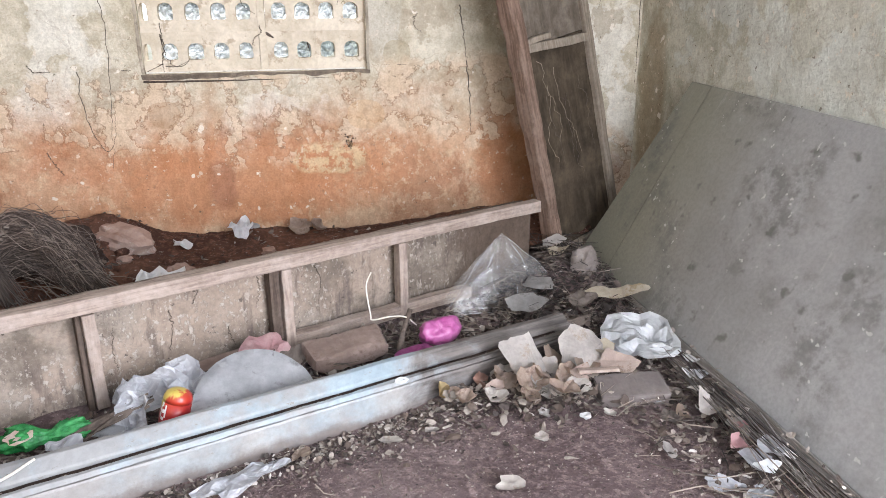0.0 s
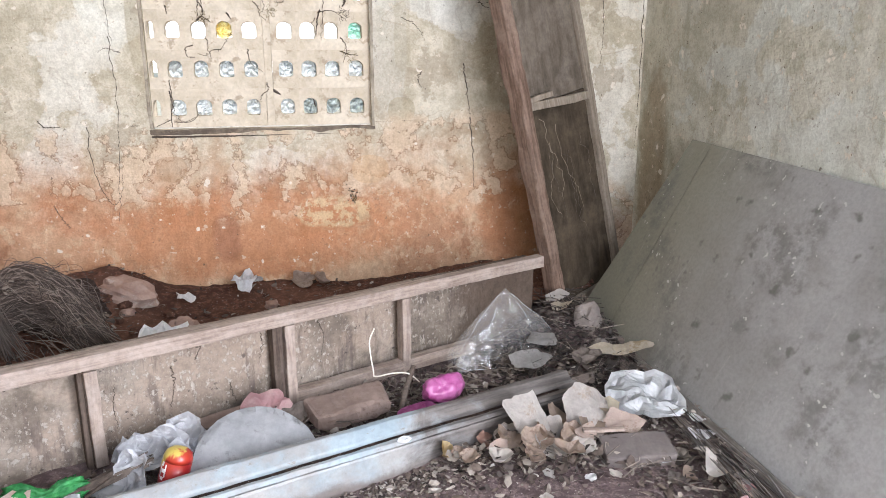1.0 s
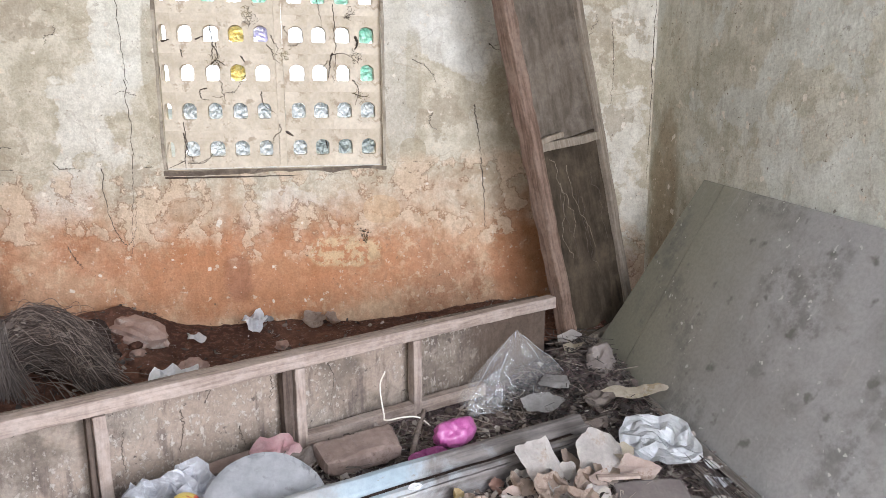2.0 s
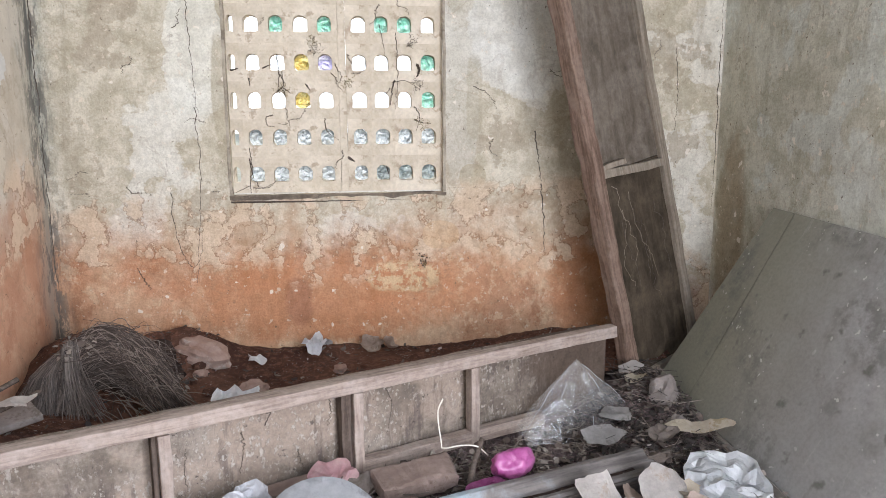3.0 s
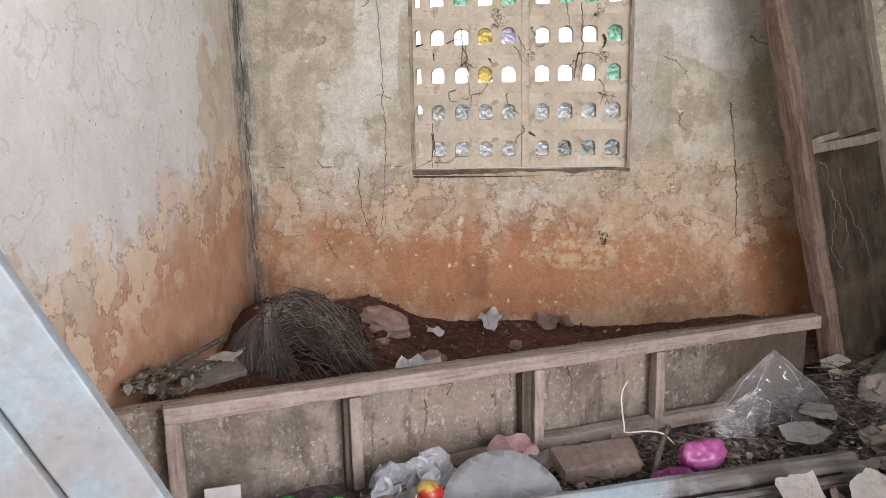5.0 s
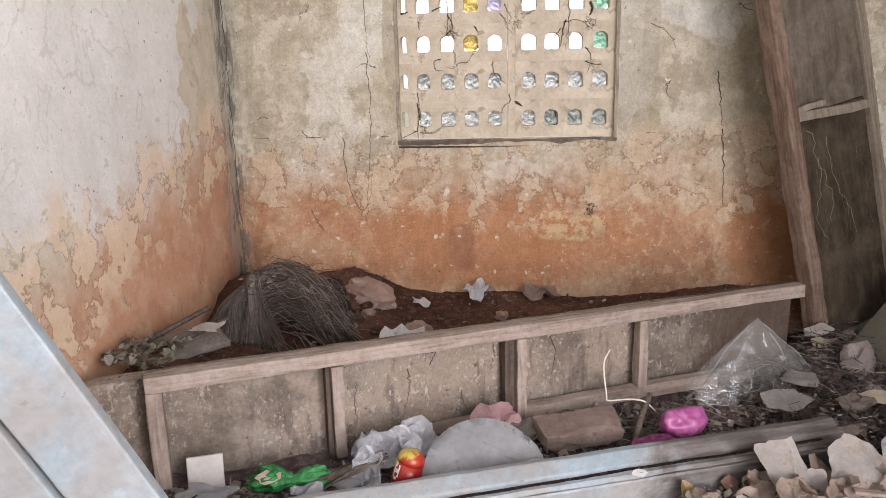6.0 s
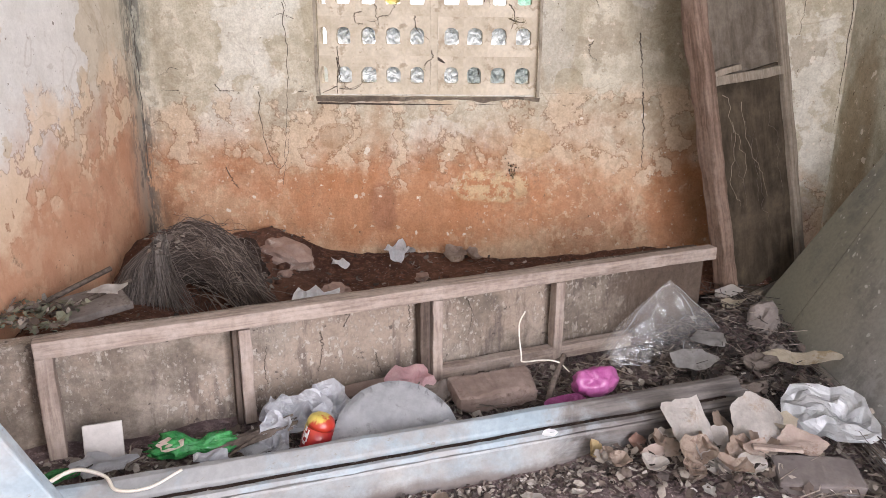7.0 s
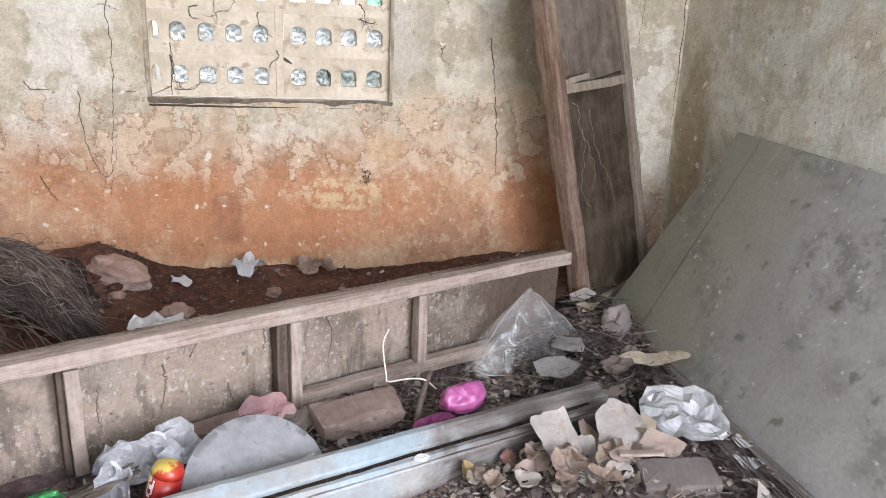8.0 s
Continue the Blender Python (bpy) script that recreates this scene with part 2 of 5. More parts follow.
def simple(name, a, b, scale=12, rough=0.8, bump=0.3, depth=0.004, spot=None, **more):
    n = Nodes(name)
    mid, fine = n.noise(scale, 6, 0.65), n.noise(scale * 6, 4, 0.7)
    col = n.mix(n.step(mid, 0.32, 0.68), a, b)
    if spot:
        col = n.mix(n.math("MULTIPLY", n.step(n.noise(scale * 1.7, 5, 0.7), 0.55, 0.66), 0.8), col, spot)
    col = n.mix(0.3, col, n.mix(n.step(fine, 0.3, 0.65), (0.6, 0.6, 0.6), (1, 1, 1)), "MULTIPLY")
    return n.done(col, rough, n.math("ADD", mid, n.math("MULTIPLY", fine, 0.4)), bump, depth, **more)


def litter_material(name, palette):
    """Each scrap takes its own shade out of the palette."""
    n = Nodes(name)
    ramp = n.t.nodes.new("ShaderNodeValToRGB")
    n.t.links.new(n.island(), ramp.inputs["Fac"])
    ramp.color_ramp.interpolation = "CONSTANT"
    for i, c in enumerate(palette):
        e = ramp.color_ramp.elements[i] if i < 2 else ramp.color_ramp.elements.new(0.5)
        e.position, e.color = i / len(palette), (*c, 1)
    col = n.mix(0.55, ramp.outputs["Color"], n.mix(n.step(n.noise(60, 5, 0.7), 0.3, 0.7), (0.45, 0.42, 0.4), (1, 1, 1)), "MULTIPLY")
    return n.done(col, 0.8, n.noise(80, 4), 0.4, 0.003)


def low_wall_material():
    n = Nodes("dirty_render")
    big, mid, fine, grit = n.noise(2.4, 8, 0.65), n.noise(8, 9, 0.72), n.noise(48, 6, 0.7), n.noise(120, 3, 0.6)
    col = n.mix(n.step(mid, 0.40, 0.60), (0.165, 0.134, 0.106), (0.31, 0.26, 0.212))
    col = n.mix(n.math("MULTIPLY", n.step(big, 0.47, 0.58), 0.65), col, (0.36, 0.28, 0.22))
    streak = n.step(n.noise(5, 8, 0.7, stretch=(5, 5, 0.9)), 0.53, 0.66)
    col = n.mix(n.math("MULTIPLY", streak, 0.7), col, (0.12, 0.093, 0.08))
    # brown right end: a stain with the corner shadow painted in
    brown = n.math("ADD", n.axis(0), n.math("MULTIPLY", n.math("SUBTRACT", big, 0.5), 0.7))
    col = n.mix(n.math("MULTIPLY", n.step(brown, 1.50, 1.80), 0.8), col, (0.085, 0.058, 0.042))
    clump = n.math("MULTIPLY", n.step(n.noise(3.0, 6, 0.6), 0.42, 0.54), n.step(brown, 1.85, 1.70))
    white = n.math("MULTIPLY", n.step(n.noise(85, 5, 0.65, stretch=(1, 1, 0.7)), 0.55, 0.62), clump)
    white = n.math("MAXIMUM", white, n.math("MULTIPLY", n.step(n.noise(27, 6, 0.66, stretch=(1, 1, 0.5)), 0.62, 0.655), clump))
    col = n.mix(n.math("MULTIPLY", white, 0.65), col, (0.53, 0.475, 0.41))
    col = n.mix(n.math("MULTIPLY", n.step(n.noise(36, 4, 0.6), 0.66, 0.70), 0.8), col, (0.075, 0.06, 0.05))
    grain = n.math("ADD", n.math("MULTIPLY", fine, 0.6), n.math("MULTIPLY", grit, 0.4))
    col = n.mix(0.42, col, n.mix(n.step(grain, 0.38, 0.60), (0.5, 0.5, 0.5), (1, 1, 1)), "MULTIPLY")
    return n.done(col, 0.93, n.math("ADD", n.math("ADD", mid, white), n.math("MULTIPLY", fine, 0.5)), 0.55, 0.012, Specular_IOR_Level=0.2)


def sleeve_material():
    """Red sleeve that turns orange and yellow upwards in streaks."""
    n = Nodes("bottle_sleeve")
    up = n.math("ADD", n.axis(2), n.math("MULTIPLY", n.math("SUBTRACT", n.noise(30, 3, 0.5, stretch=(2, 2, 0.3)), 0.5), 0.12))
    up = n.math("SUBTRACT", up, n.math("MULTIPLY", n.axis(0), 1.3))
    col = n.mix(n.step(up, 0.030, 0.070), (0.30, 0.012, 0.014), (0.36, 0.035, 0.018))
    col = n.mix(n.step(up, 0.075, 0.100), col, (0.52, 0.40, 0.09))
    return n.done(col, 0.35, n.noise(60, 4), 0.2, 0.002)


def grey_door_material():
    n = Nodes("grey_flush_door")
    big, mid, fine = n.noise(1.3, 7, 0.6), n.noise(9, 8, 0.72), n.noise(75, 5, 0.7)
    x = n.axis(0)
    col = n.mix(n.step(big, 0.38, 0.62), (0.245, 0.236, 0.224), (0.345, 0.338, 0.328))
    col = n.mix(n.math("MULTIPLY", n.step(x, 0.75, 0.05), 0.75), col, (0.225, 0.213, 0.145))
    col = n.mix(n.math("MULTIPLY", n.step(n.noise(2.6, 8, 0.7), 0.52, 0.66), 0.45), col, (0.19, 0.175, 0.155))
    spot = n.step(n.noise(15, 3, 0.5), 0.62, 0.74)
    col = n.mix(n.math("MULTIPLY", spot, 0.8), col, (0.115, 0.11, 0.095))
    mildew = n.math("MULTIPLY", n.step(n.noise(2.9, 4, 0.55), 0.46, 0.60), n.step(n.noise(13, 7, 0.7), 0.40, 0.60))
    col = n.mix(n.math("MULTIPLY", mildew, 0.65), col, (0.12, 0.114, 0.10))
    fleck = n.math("MULTIPLY", n.step(n.noise(36, 2, 0.5), 0.67, 0.69), n.step(n.noise(2.9, 2), 0.46, 0.56))
    col = n.mix(n.math("MULTIPLY", fleck, 0.7), col, (0.60, 0.58, 0.53))
    scuff = n.step(n.noise(7, 8, 0.72, stretch=(5, 0.6, 1)), 0.58, 0.70)
    col = n.mix(n.math("MULTIPLY", scuff, 0.28), col, (0.46, 0.44, 0.40))
    col = n.mix(0.35, col, n.mix(n.step(fine, 0.36, 0.62), (0.62, 0.62, 0.62), (1, 1, 1)), "MULTIPLY")
    return n.done(col, n.math("ADD", 0.5, n.math("MULTIPLY", mid, 0.25)), n.math("ADD", n.math("MULTIPLY", mid, 0.6), n.math("MULTIPLY", fine, 0.3)), 0.3, 0.004)


def film_material(name, color, alpha, rough=0.15, scale=26):
    n = Nodes(name)
    crease = n.noise(scale, 4, 0.55, warp=1.2)
    return n.done(n.mix(n.step(crease, 0.35, 0.7), color, tuple(min(1, c * 1.35) for c in color)), rough, crease, 0.7, 0.012,
                  Alpha=n.math("ADD", alpha, n.math("MULTIPLY", n.step(crease, 0.52, 0.72), 0.2)), Specular_IOR_Level=0.8)


def clear_film():
    """See-through plastic: mostly clear, a little milky, with sharp glints along its creases."""
    n = Nodes("clear_plastic")
    m = n.done((0.75, 0.74, 0.72), 0.5, n.noise(11, 5, 0.6, warp=1.6), 0.55, 0.02)
    t = n.t
    clear, glint = t.nodes.new("ShaderNodeBsdfTransparent"), t.nodes.new("ShaderNodeBsdfGlossy")
    milky, both = t.nodes.new("ShaderNodeMixShader"), t.nodes.new("ShaderNodeAddShader")
    clear.inputs["Color"].default_value = (0.97, 0.97, 0.96, 1)
    glint.inputs["Color"].default_value, glint.inputs["Roughness"].default_value = (0.045, 0.045, 0.045, 1), 0.09
    t.links.new(n.bsdf.inputs["Normal"].links[0].from_socket, glint.inputs["Normal"])
    milky.inputs[0].default_value = 0.085
    t.links.new(clear.outputs[0], milky.inputs[1])
    t.links.new(n.bsdf.outputs[0], milky.inputs[2])
    t.links.new(milky.outputs[0], both.inputs[0])
    t.links.new(glint.outputs[0], both.inputs[1])
    t.links.new(both.outputs[0], t.nodes["Material Output"].inputs["Surface"])
    return m


def backlit(name, a, b, scale):
    """Thin crumpled plastic that lets the daylight through."""
    m = simple(name, a, b, scale, 0.45, 0.6, 0.006)
    t = m.node_tree
    glow, both = t.nodes.new("ShaderNodeBsdfTranslucent"), t.nodes.new("ShaderNodeMixShader")
    col = t.nodes["Principled BSDF"].inputs["Base Color"].links[0].from_socket
    t.links.new(col, glow.inputs["Color"])
    both.inputs[0].default_value = 0.88
    t.links.new(t.nodes["Principled BSDF"].outputs[0], both.inputs[1])
    t.links.new(glow.outputs[0], both.inputs[2])
    t.links.new(both.outputs[0], t.nodes["Material Output"].inputs["Surface"])
    return m


M = {
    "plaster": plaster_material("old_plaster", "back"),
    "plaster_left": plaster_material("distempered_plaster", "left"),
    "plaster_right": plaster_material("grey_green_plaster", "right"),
    "floor": earth_material("trodden_earth", (0.125, 0.088, 0.086), (0.185, 0.138, 0.132), (0.085, 0.06, 0.058)),
    "soil": earth_material("red_soil", (0.085, 0.042, 0.03), (0.15, 0.075, 0.05), (0.055, 0.03, 0.024)),
    # near-black soil: shade of groove and broom hollow is in its colour
    "soil_dark": earth_material("dark_gap_soil", (0.03, 0.02, 0.016), (0.05, 0.032, 0.025), (0.02, 0.014, 0.011)),
    "yard": earth_material("yard_soil", (0.46, 0.44, 0.38), (0.34, 0.36, 0.27), (0.52, 0.50, 0.45)),
    "block": simple("cement_block", (0.50, 0.425, 0.315), (0.66, 0.58, 0.46), 9, 0.92, 0.5, 0.01, (0.36, 0.28, 0.195)),
    "render": low_wall_material(),
    "sleeve": sleeve_material(),
    "rail_up": wood_material("weathered_wood_upright", (0.22, 0.165, 0.135), (0.37, 0.295, 0.245), (0.45, 0.38, 0.33), stretch=(18, 18, 1.2)),
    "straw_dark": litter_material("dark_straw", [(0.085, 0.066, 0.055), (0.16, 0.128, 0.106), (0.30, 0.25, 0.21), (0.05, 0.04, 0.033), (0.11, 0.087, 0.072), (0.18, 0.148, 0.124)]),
    "straw_web": litter_material("dusty_straw", [(0.145, 0.12, 0.102), (0.205, 0.172, 0.148), (0.105, 0.086, 0.073), (0.26, 0.22, 0.19)]),
    "straw_brown": litter_material("brown_straw", [(0.125, 0.094, 0.077), (0.21, 0.165, 0.135), (0.07, 0.052, 0.043), (0.33, 0.27, 0.225), (0.155, 0.12, 0.098)]),
    "straw_grey": litter_material("grey_straw", [(0.16, 0.145, 0.135), (0.25, 0.23, 0.215), (0.11, 0.10, 0.094), (0.33, 0.305, 0.285)]),
    "rail": wood_material("weathered_wood", (0.22, 0.165, 0.135), (0.37, 0.295, 0.245), (0.45, 0.38, 0.33)),
    "post": wood_material("red_brown_wood", (0.11, 0.068, 0.047), (0.215, 0.145, 0.108), (0.28, 0.212, 0.166), stretch=(18, 18, 1.2), dusty=0.4),
    "post_dark": wood_material("dark_brown_wood", (0.06, 0.042, 0.032), (0.13, 0.095, 0.075), (0.19, 0.15, 0.12), stretch=(18, 18, 1.2), dusty=0.4),
    "pale_post": wood_material("pale_old_wood", (0.17, 0.135, 0.10), (0.29, 0.24, 0.185), (0.27, 0.24, 0.19), stretch=(18, 18, 1.2)),
    "panel": wood_material("shade_dark_board", (0.030, 0.022, 0.013), (0.068, 0.050, 0.032), (0.12, 0.092, 0.062), stretch=(6, 6, 1.2), dusty=0.5),
    "dusty_panel": wood_material("dusty_board", (0.085, 0.068, 0.050), (0.15, 0.123, 0.094), (0.25, 0.21, 0.17), stretch=(6, 6, 1.2), dusty=0.4),
    "dark_stick": wood_material("dark_stick", (0.06, 0.045, 0.035), (0.13, 0.10, 0.08), (0.20, 0.165, 0.14)),
    "grey_door": grey_door_material(),
    "lipping": wood_material("grey_edge", (0.16, 0.14, 0.12), (0.26, 0.235, 0.205), (0.32, 0.30, 0.27)),
    "blue": blue_paint_material("pale_blue_paint", 1.42, 0.61),
    "blue_dirty": blue_paint_material("dirty_blue_paint", 1.42, 0.66, 0.5),
    "blue_board": blue_paint_material("pale_blue_board", 9.0, 0.54),
    "straw": litter_material("dry_straw", [(0.09, 0.072, 0.058), (0.15, 0.122, 0.10), (0.27, 0.225, 0.185), (0.06, 0.048, 0.04), (0.11, 0.09, 0.075)]),
    "litter": litter_material("dry_litter", [(0.095, 0.070, 0.056), (0.042, 0.031, 0.025), (0.165, 0.128, 0.105), (0.066, 0.050, 0.043), (0.30, 0.26, 0.22), (0.028, 0.021, 0.018), (0.125, 0.092, 0.072), (0.05, 0.039, 0.034)]),
    "litter_dark": litter_material("shaded_litter", [(0.075, 0.055, 0.045), (0.034, 0.026, 0.022), (0.12, 0.092, 0.077), (0.05, 0.039, 0.034), (0.20, 0.165, 0.14), (0.025, 0.02, 0.017)]),
    "pale_chip": litter_material("pale_chips", [(0.40, 0.35, 0.30), (0.30, 0.255, 0.215), (0.54, 0.50, 0.455), (0.235, 0.195, 0.165), (0.33, 0.285, 0.24)]),
    "paper": simple("stained_paper", (0.50, 0.45, 0.40), (0.66, 0.62, 0.57), 12, 0.85, 0.4, 0.004, (0.44, 0.35, 0.28)),
    "card": simple("torn_card", (0.45, 0.41, 0.37), (0.60, 0.56, 0.515), 11, 0.9, 0.35, 0.004, (0.47, 0.385, 0.31)),
    "card_pink": simple("pinkish_card", (0.47, 0.36, 0.30), (0.62, 0.52, 0.45), 11, 0.9, 0.35, 0.004, (0.36, 0.24, 0.18)),
    "card_grey": simple("grey_card", (0.25, 0.235, 0.22), (0.39, 0.37, 0.35), 11, 0.9, 0.4, 0.004, (0.19, 0.17, 0.155)),
    "card_brown": simple("brown_card", (0.33, 0.25, 0.195), (0.46, 0.37, 0.30), 11, 0.9, 0.35, 0.004, (0.22, 0.15, 0.11)),
    "card_yellow": simple("yellowed_card", (0.46, 0.395, 0.295), (0.58, 0.52, 0.415), 11, 0.9, 0.35, 0.004, (0.38, 0.29, 0.17)),
    "leaf_red": simple("red_brown_leaf", (0.24, 0.13, 0.095), (0.36, 0.22, 0.17), 20, 0.8, 0.5, 0.004, (0.42, 0.33, 0.28)),
    "white_paper": simple("white_paper", (0.80, 0.80, 0.79), (0.88, 0.88, 0.87), 14, 0.7, 0.3),
    "bright_paper": simple("clean_white_paper", (0.84, 0.85, 0.86), (0.90, 0.91, 0.92), 14, 0.6, 0.2),
    "dry_leaf": simple("dry_leaf", (0.36, 0.27, 0.21), (0.52, 0.42, 0.345), 18, 0.75, 0.5, 0.004, (0.25, 0.17, 0.125)),
    "yellow_leaf": simple("yellow_leaf", (0.46, 0.34, 0.17), (0.60, 0.48, 0.27), 18, 0.7, 0.4),
    "green_leaf": simple("grey_green_leaf", (0.11, 0.115, 0.075), (0.22, 0.215, 0.15), 18, 0.75, 0.4),
    "clay": simple("brown_brick", (0.165, 0.115, 0.092), (0.255, 0.19, 0.16), 12, 0.9, 0.5, 0.006, (0.13, 0.085, 0.065)),
    "stone": simple("grey_brown_stone", (0.15, 0.125, 0.11), (0.26, 0.225, 0.20), 10, 0.92, 0.6, 0.01, (0.13, 0.105, 0.085)),
    "block_brown": simple("grey_brown_masonry", (0.115, 0.095, 0.088), (0.175, 0.15, 0.138), 8, 0.92, 0.4, 0.006, (0.125, 0.095, 0.08)),
    "red_stone": simple("pink_brown_stone", (0.27, 0.17, 0.13), (0.40, 0.29, 0.24), 9, 0.92, 0.6, 0.01, (0.5, 0.43, 0.37)),
    "tile": simple("pale_tile", (0.42, 0.39, 0.36), (0.52, 0.49, 0.455), 9, 0.7, 0.2),
    "disc": simple("grey_sheet", (0.37, 0.375, 0.38), (0.50, 0.505, 0.51), 9, 0.7, 0.4, 0.004, (0.29, 0.285, 0.28)),
    "pink_bag": simple("pink_plastic", (0.30, 0.055, 0.19), (0.42, 0.13, 0.29), 16, 0.35, 0.5, 0.005),
    "pink_paper": simple("faded_pink_paper", (0.52, 0.28, 0.29), (0.60, 0.42, 0.40), 12, 0.7, 0.3),
    "silver": simple("silver_foil_bag", (0.50, 0.51, 0.51), (0.68, 0.69, 0.69), 12, 0.42, 0.5, 0.006, Metallic=0.15),
    "clear": clear_film(),
    "grey_film": film_material("cloudy_plastic", (0.52, 0.53, 0.55), 0.62, 0.3),
    "green_bag": simple("green_plastic", (0.008, 0.115, 0.028), (0.05, 0.32, 0.09), 26, 0.22, 0.9, 0.008),
    "label_pale": simple("pale_print", (0.68, 0.50, 0.44), (0.76, 0.66, 0.58), 30, 0.4, 0.2),
    "white_print": simple("white_print", (0.72, 0.70, 0.66), (0.80, 0.78, 0.75), 30, 0.5, 0.1),
    "cord": simple("white_cord", (0.62, 0.57, 0.48), (0.72, 0.68, 0.60), 20, 0.6, 0.2),
    "vine_olive": simple("dead_creeper", (0.13, 0.10, 0.045), (0.22, 0.17, 0.08), 30, 0.95, 0.2),
    "crack": simple("crack_dirt", (0.055, 0.042, 0.03), (0.10, 0.075, 0.055), 30, 0.95, 0.2),
    "hole_yellow": backlit("yellow_bag", (0.93, 0.80, 0.32), (0.96, 0.90, 0.55), 40),
    "hole_green": backlit("sea_green_bag", (0.42, 0.82, 0.68), (0.78, 0.95, 0.89), 40),
    "hole_grey": backlit("grey_rubbish", (0.66, 0.69, 0.70), (0.90, 0.92, 0.92), 45),
    "hole_violet": backlit("violet_bag", (0.70, 0.66, 0.90), (0.93, 0.92, 0.97), 40),
    "hole_dark": backlit("dull_rubbish", (0.40, 0.45, 0.45), (0.70, 0.75, 0.74), 45),
    "stained": simple("shadow_dark_cement", (0.10, 0.078, 0.057), (0.24, 0.19, 0.14), 14, 0.95, 0.5, 0.01, (0.26, 0.21, 0.16)),
    "edge_shade": simple("edge_shade_cement", (0.25, 0.21, 0.155), (0.42, 0.365, 0.285), 14, 0.95, 0.5, 0.01, (0.16, 0.125, 0.09)),
    "lit_edge": simple("lit_lime", (0.62, 0.58, 0.50), (0.74, 0.71, 0.64), 25, 0.9, 0.4, 0.004, (0.40, 0.33, 0.25)),
    "cement_edge": simple("old_cement", (0.34, 0.31, 0.26), (0.48, 0.44, 0.37), 10, 0.92, 0.5, 0.01, (0.19, 0.16, 0.125)),
}


# ---- building helpers ----
def mesh_of(bm, material, smooth=False):
    me = bpy.data.meshes.new("mesh")
    bmesh.ops.recalc_face_normals(bm, faces=bm.faces)
    bm.to_mesh(me)
    bm.free()
    me.materials.append(M[material])
    if smooth:
        me.polygons.foreach_set("use_smooth", [True] * len(me.polygons))
    return me


def part(name, bm, material, parent, label="", smooth=False):
    ob = new(name, mesh_of(bm, material, smooth))
    ob.parent = parent
    return tagged(ob, label)


def thing(name, m, label, category, group="", kind=""):
    ob = new(name)
    ob.empty_display_size = 0.1
    ob.matrix_world = m
    return tagged(ob, label, category, group, kind)


def solo(name, bm, material, m, label, category="", group="", kind="", smooth=False):
    ob = new(name, mesh_of(bm, material, smooth))
    ob.matrix_world = m
    return tagged(ob, label, category, group, kind)


def box(x0, x1, y0, y1, z0, z1, bevel=0.004, cuts=0, rough=0.0, seed=0):
    """A worn block: bevelled edges, cut along its length and made a little uneven."""
    bm = bmesh.new()
    bmesh.ops.create_cube(bm, size=1)
    for v in bm.verts:
        v.co = Vector(((x0 + x1) / 2 + v.co.x * (x1 - x0), (y0 + y1) / 2 + v.co.y * (y1 - y0), (z0 + z1) / 2 + v.co.z * (z1 - z0)))
    if bevel:
        bmesh.ops.bevel(bm, geom=bm.edges[:], offset=bevel, segments=2, affect="EDGES", profile=0.6)
    if cuts:
        size = (x1 - x0, y1 - y0, z1 - z0)
        k = size.index(max(size))
        for i in range(1, cuts):
            co, no = [0, 0, 0], [0, 0, 0]
            co[k], no[k] = (x0, y0, z0)[k] + size[k] * i / cuts, 1
            bmesh.ops.bisect_plane(bm, geom=bm.verts[:] + bm.edges[:] + bm.faces[:], plane_co=co, plane_no=no)
    if rough:
        for v in bm.verts:
            v.co += rough * noise.noise_vector(v.co * 9 + Vector((seed * 7.3, 0, 0)))
            v.co += rough * 0.5 * noise.noise_vector(v.co * 40 + Vector((0, seed * 3.1, 0)))
    return bm


def crumpled(radius_x, radius_y, lift, seed, rings=9, segs=22, ragged=0.25, cup=0.0, freq=9, thick=0.0012):
    """A torn, creased sheet about its middle."""
    bm = bmesh.new()
    rim = [1 + ragged * noise.noise(Vector((math.cos(a) * 1.3, math.sin(a) * 1.3, seed * 5.7))) * 1.6
           + ragged * 0.5 * noise.noise(Vector((math.cos(a) * 5, math.sin(a) * 5, seed * 2.1))) for a in (2 * math.pi * i / segs for i in range(segs))]

    def place(r, i):
        a = 2 * math.pi * i / segs
        x, y = radius_x * r * rim[i] * math.cos(a), radius_y * r * rim[i] * math.sin(a)
        p = Vector((x * freq, y * freq, seed * 3.3))
        z = lift * (1 - abs(noise.noise(p)) * 2.2) + lift * 0.5 * (1 - abs(noise.noise(p * 2.3)) * 2) + cup * r * r
        return Vector((x, y, z))
    mid = bm.verts.new(place(0, 0))
    rows = [[bm.verts.new(place(r / rings, i)) for i in range(segs)] for r in range(1, rings + 1)]
    for i in range(segs):
        j = (i + 1) % segs
        bm.faces.new((mid, rows[0][i], rows[0][j]))
        for a, b in zip(rows, rows[1:]):
            bm.faces.new((a[i], b[i], b[j], a[j]))
    low = min(v.co.z for v in bm.verts)
    for v in bm.verts:
        v.co.z -= low
    bmesh.ops.solidify(bm, geom=bm.faces[:], thickness=thick)
    return bm


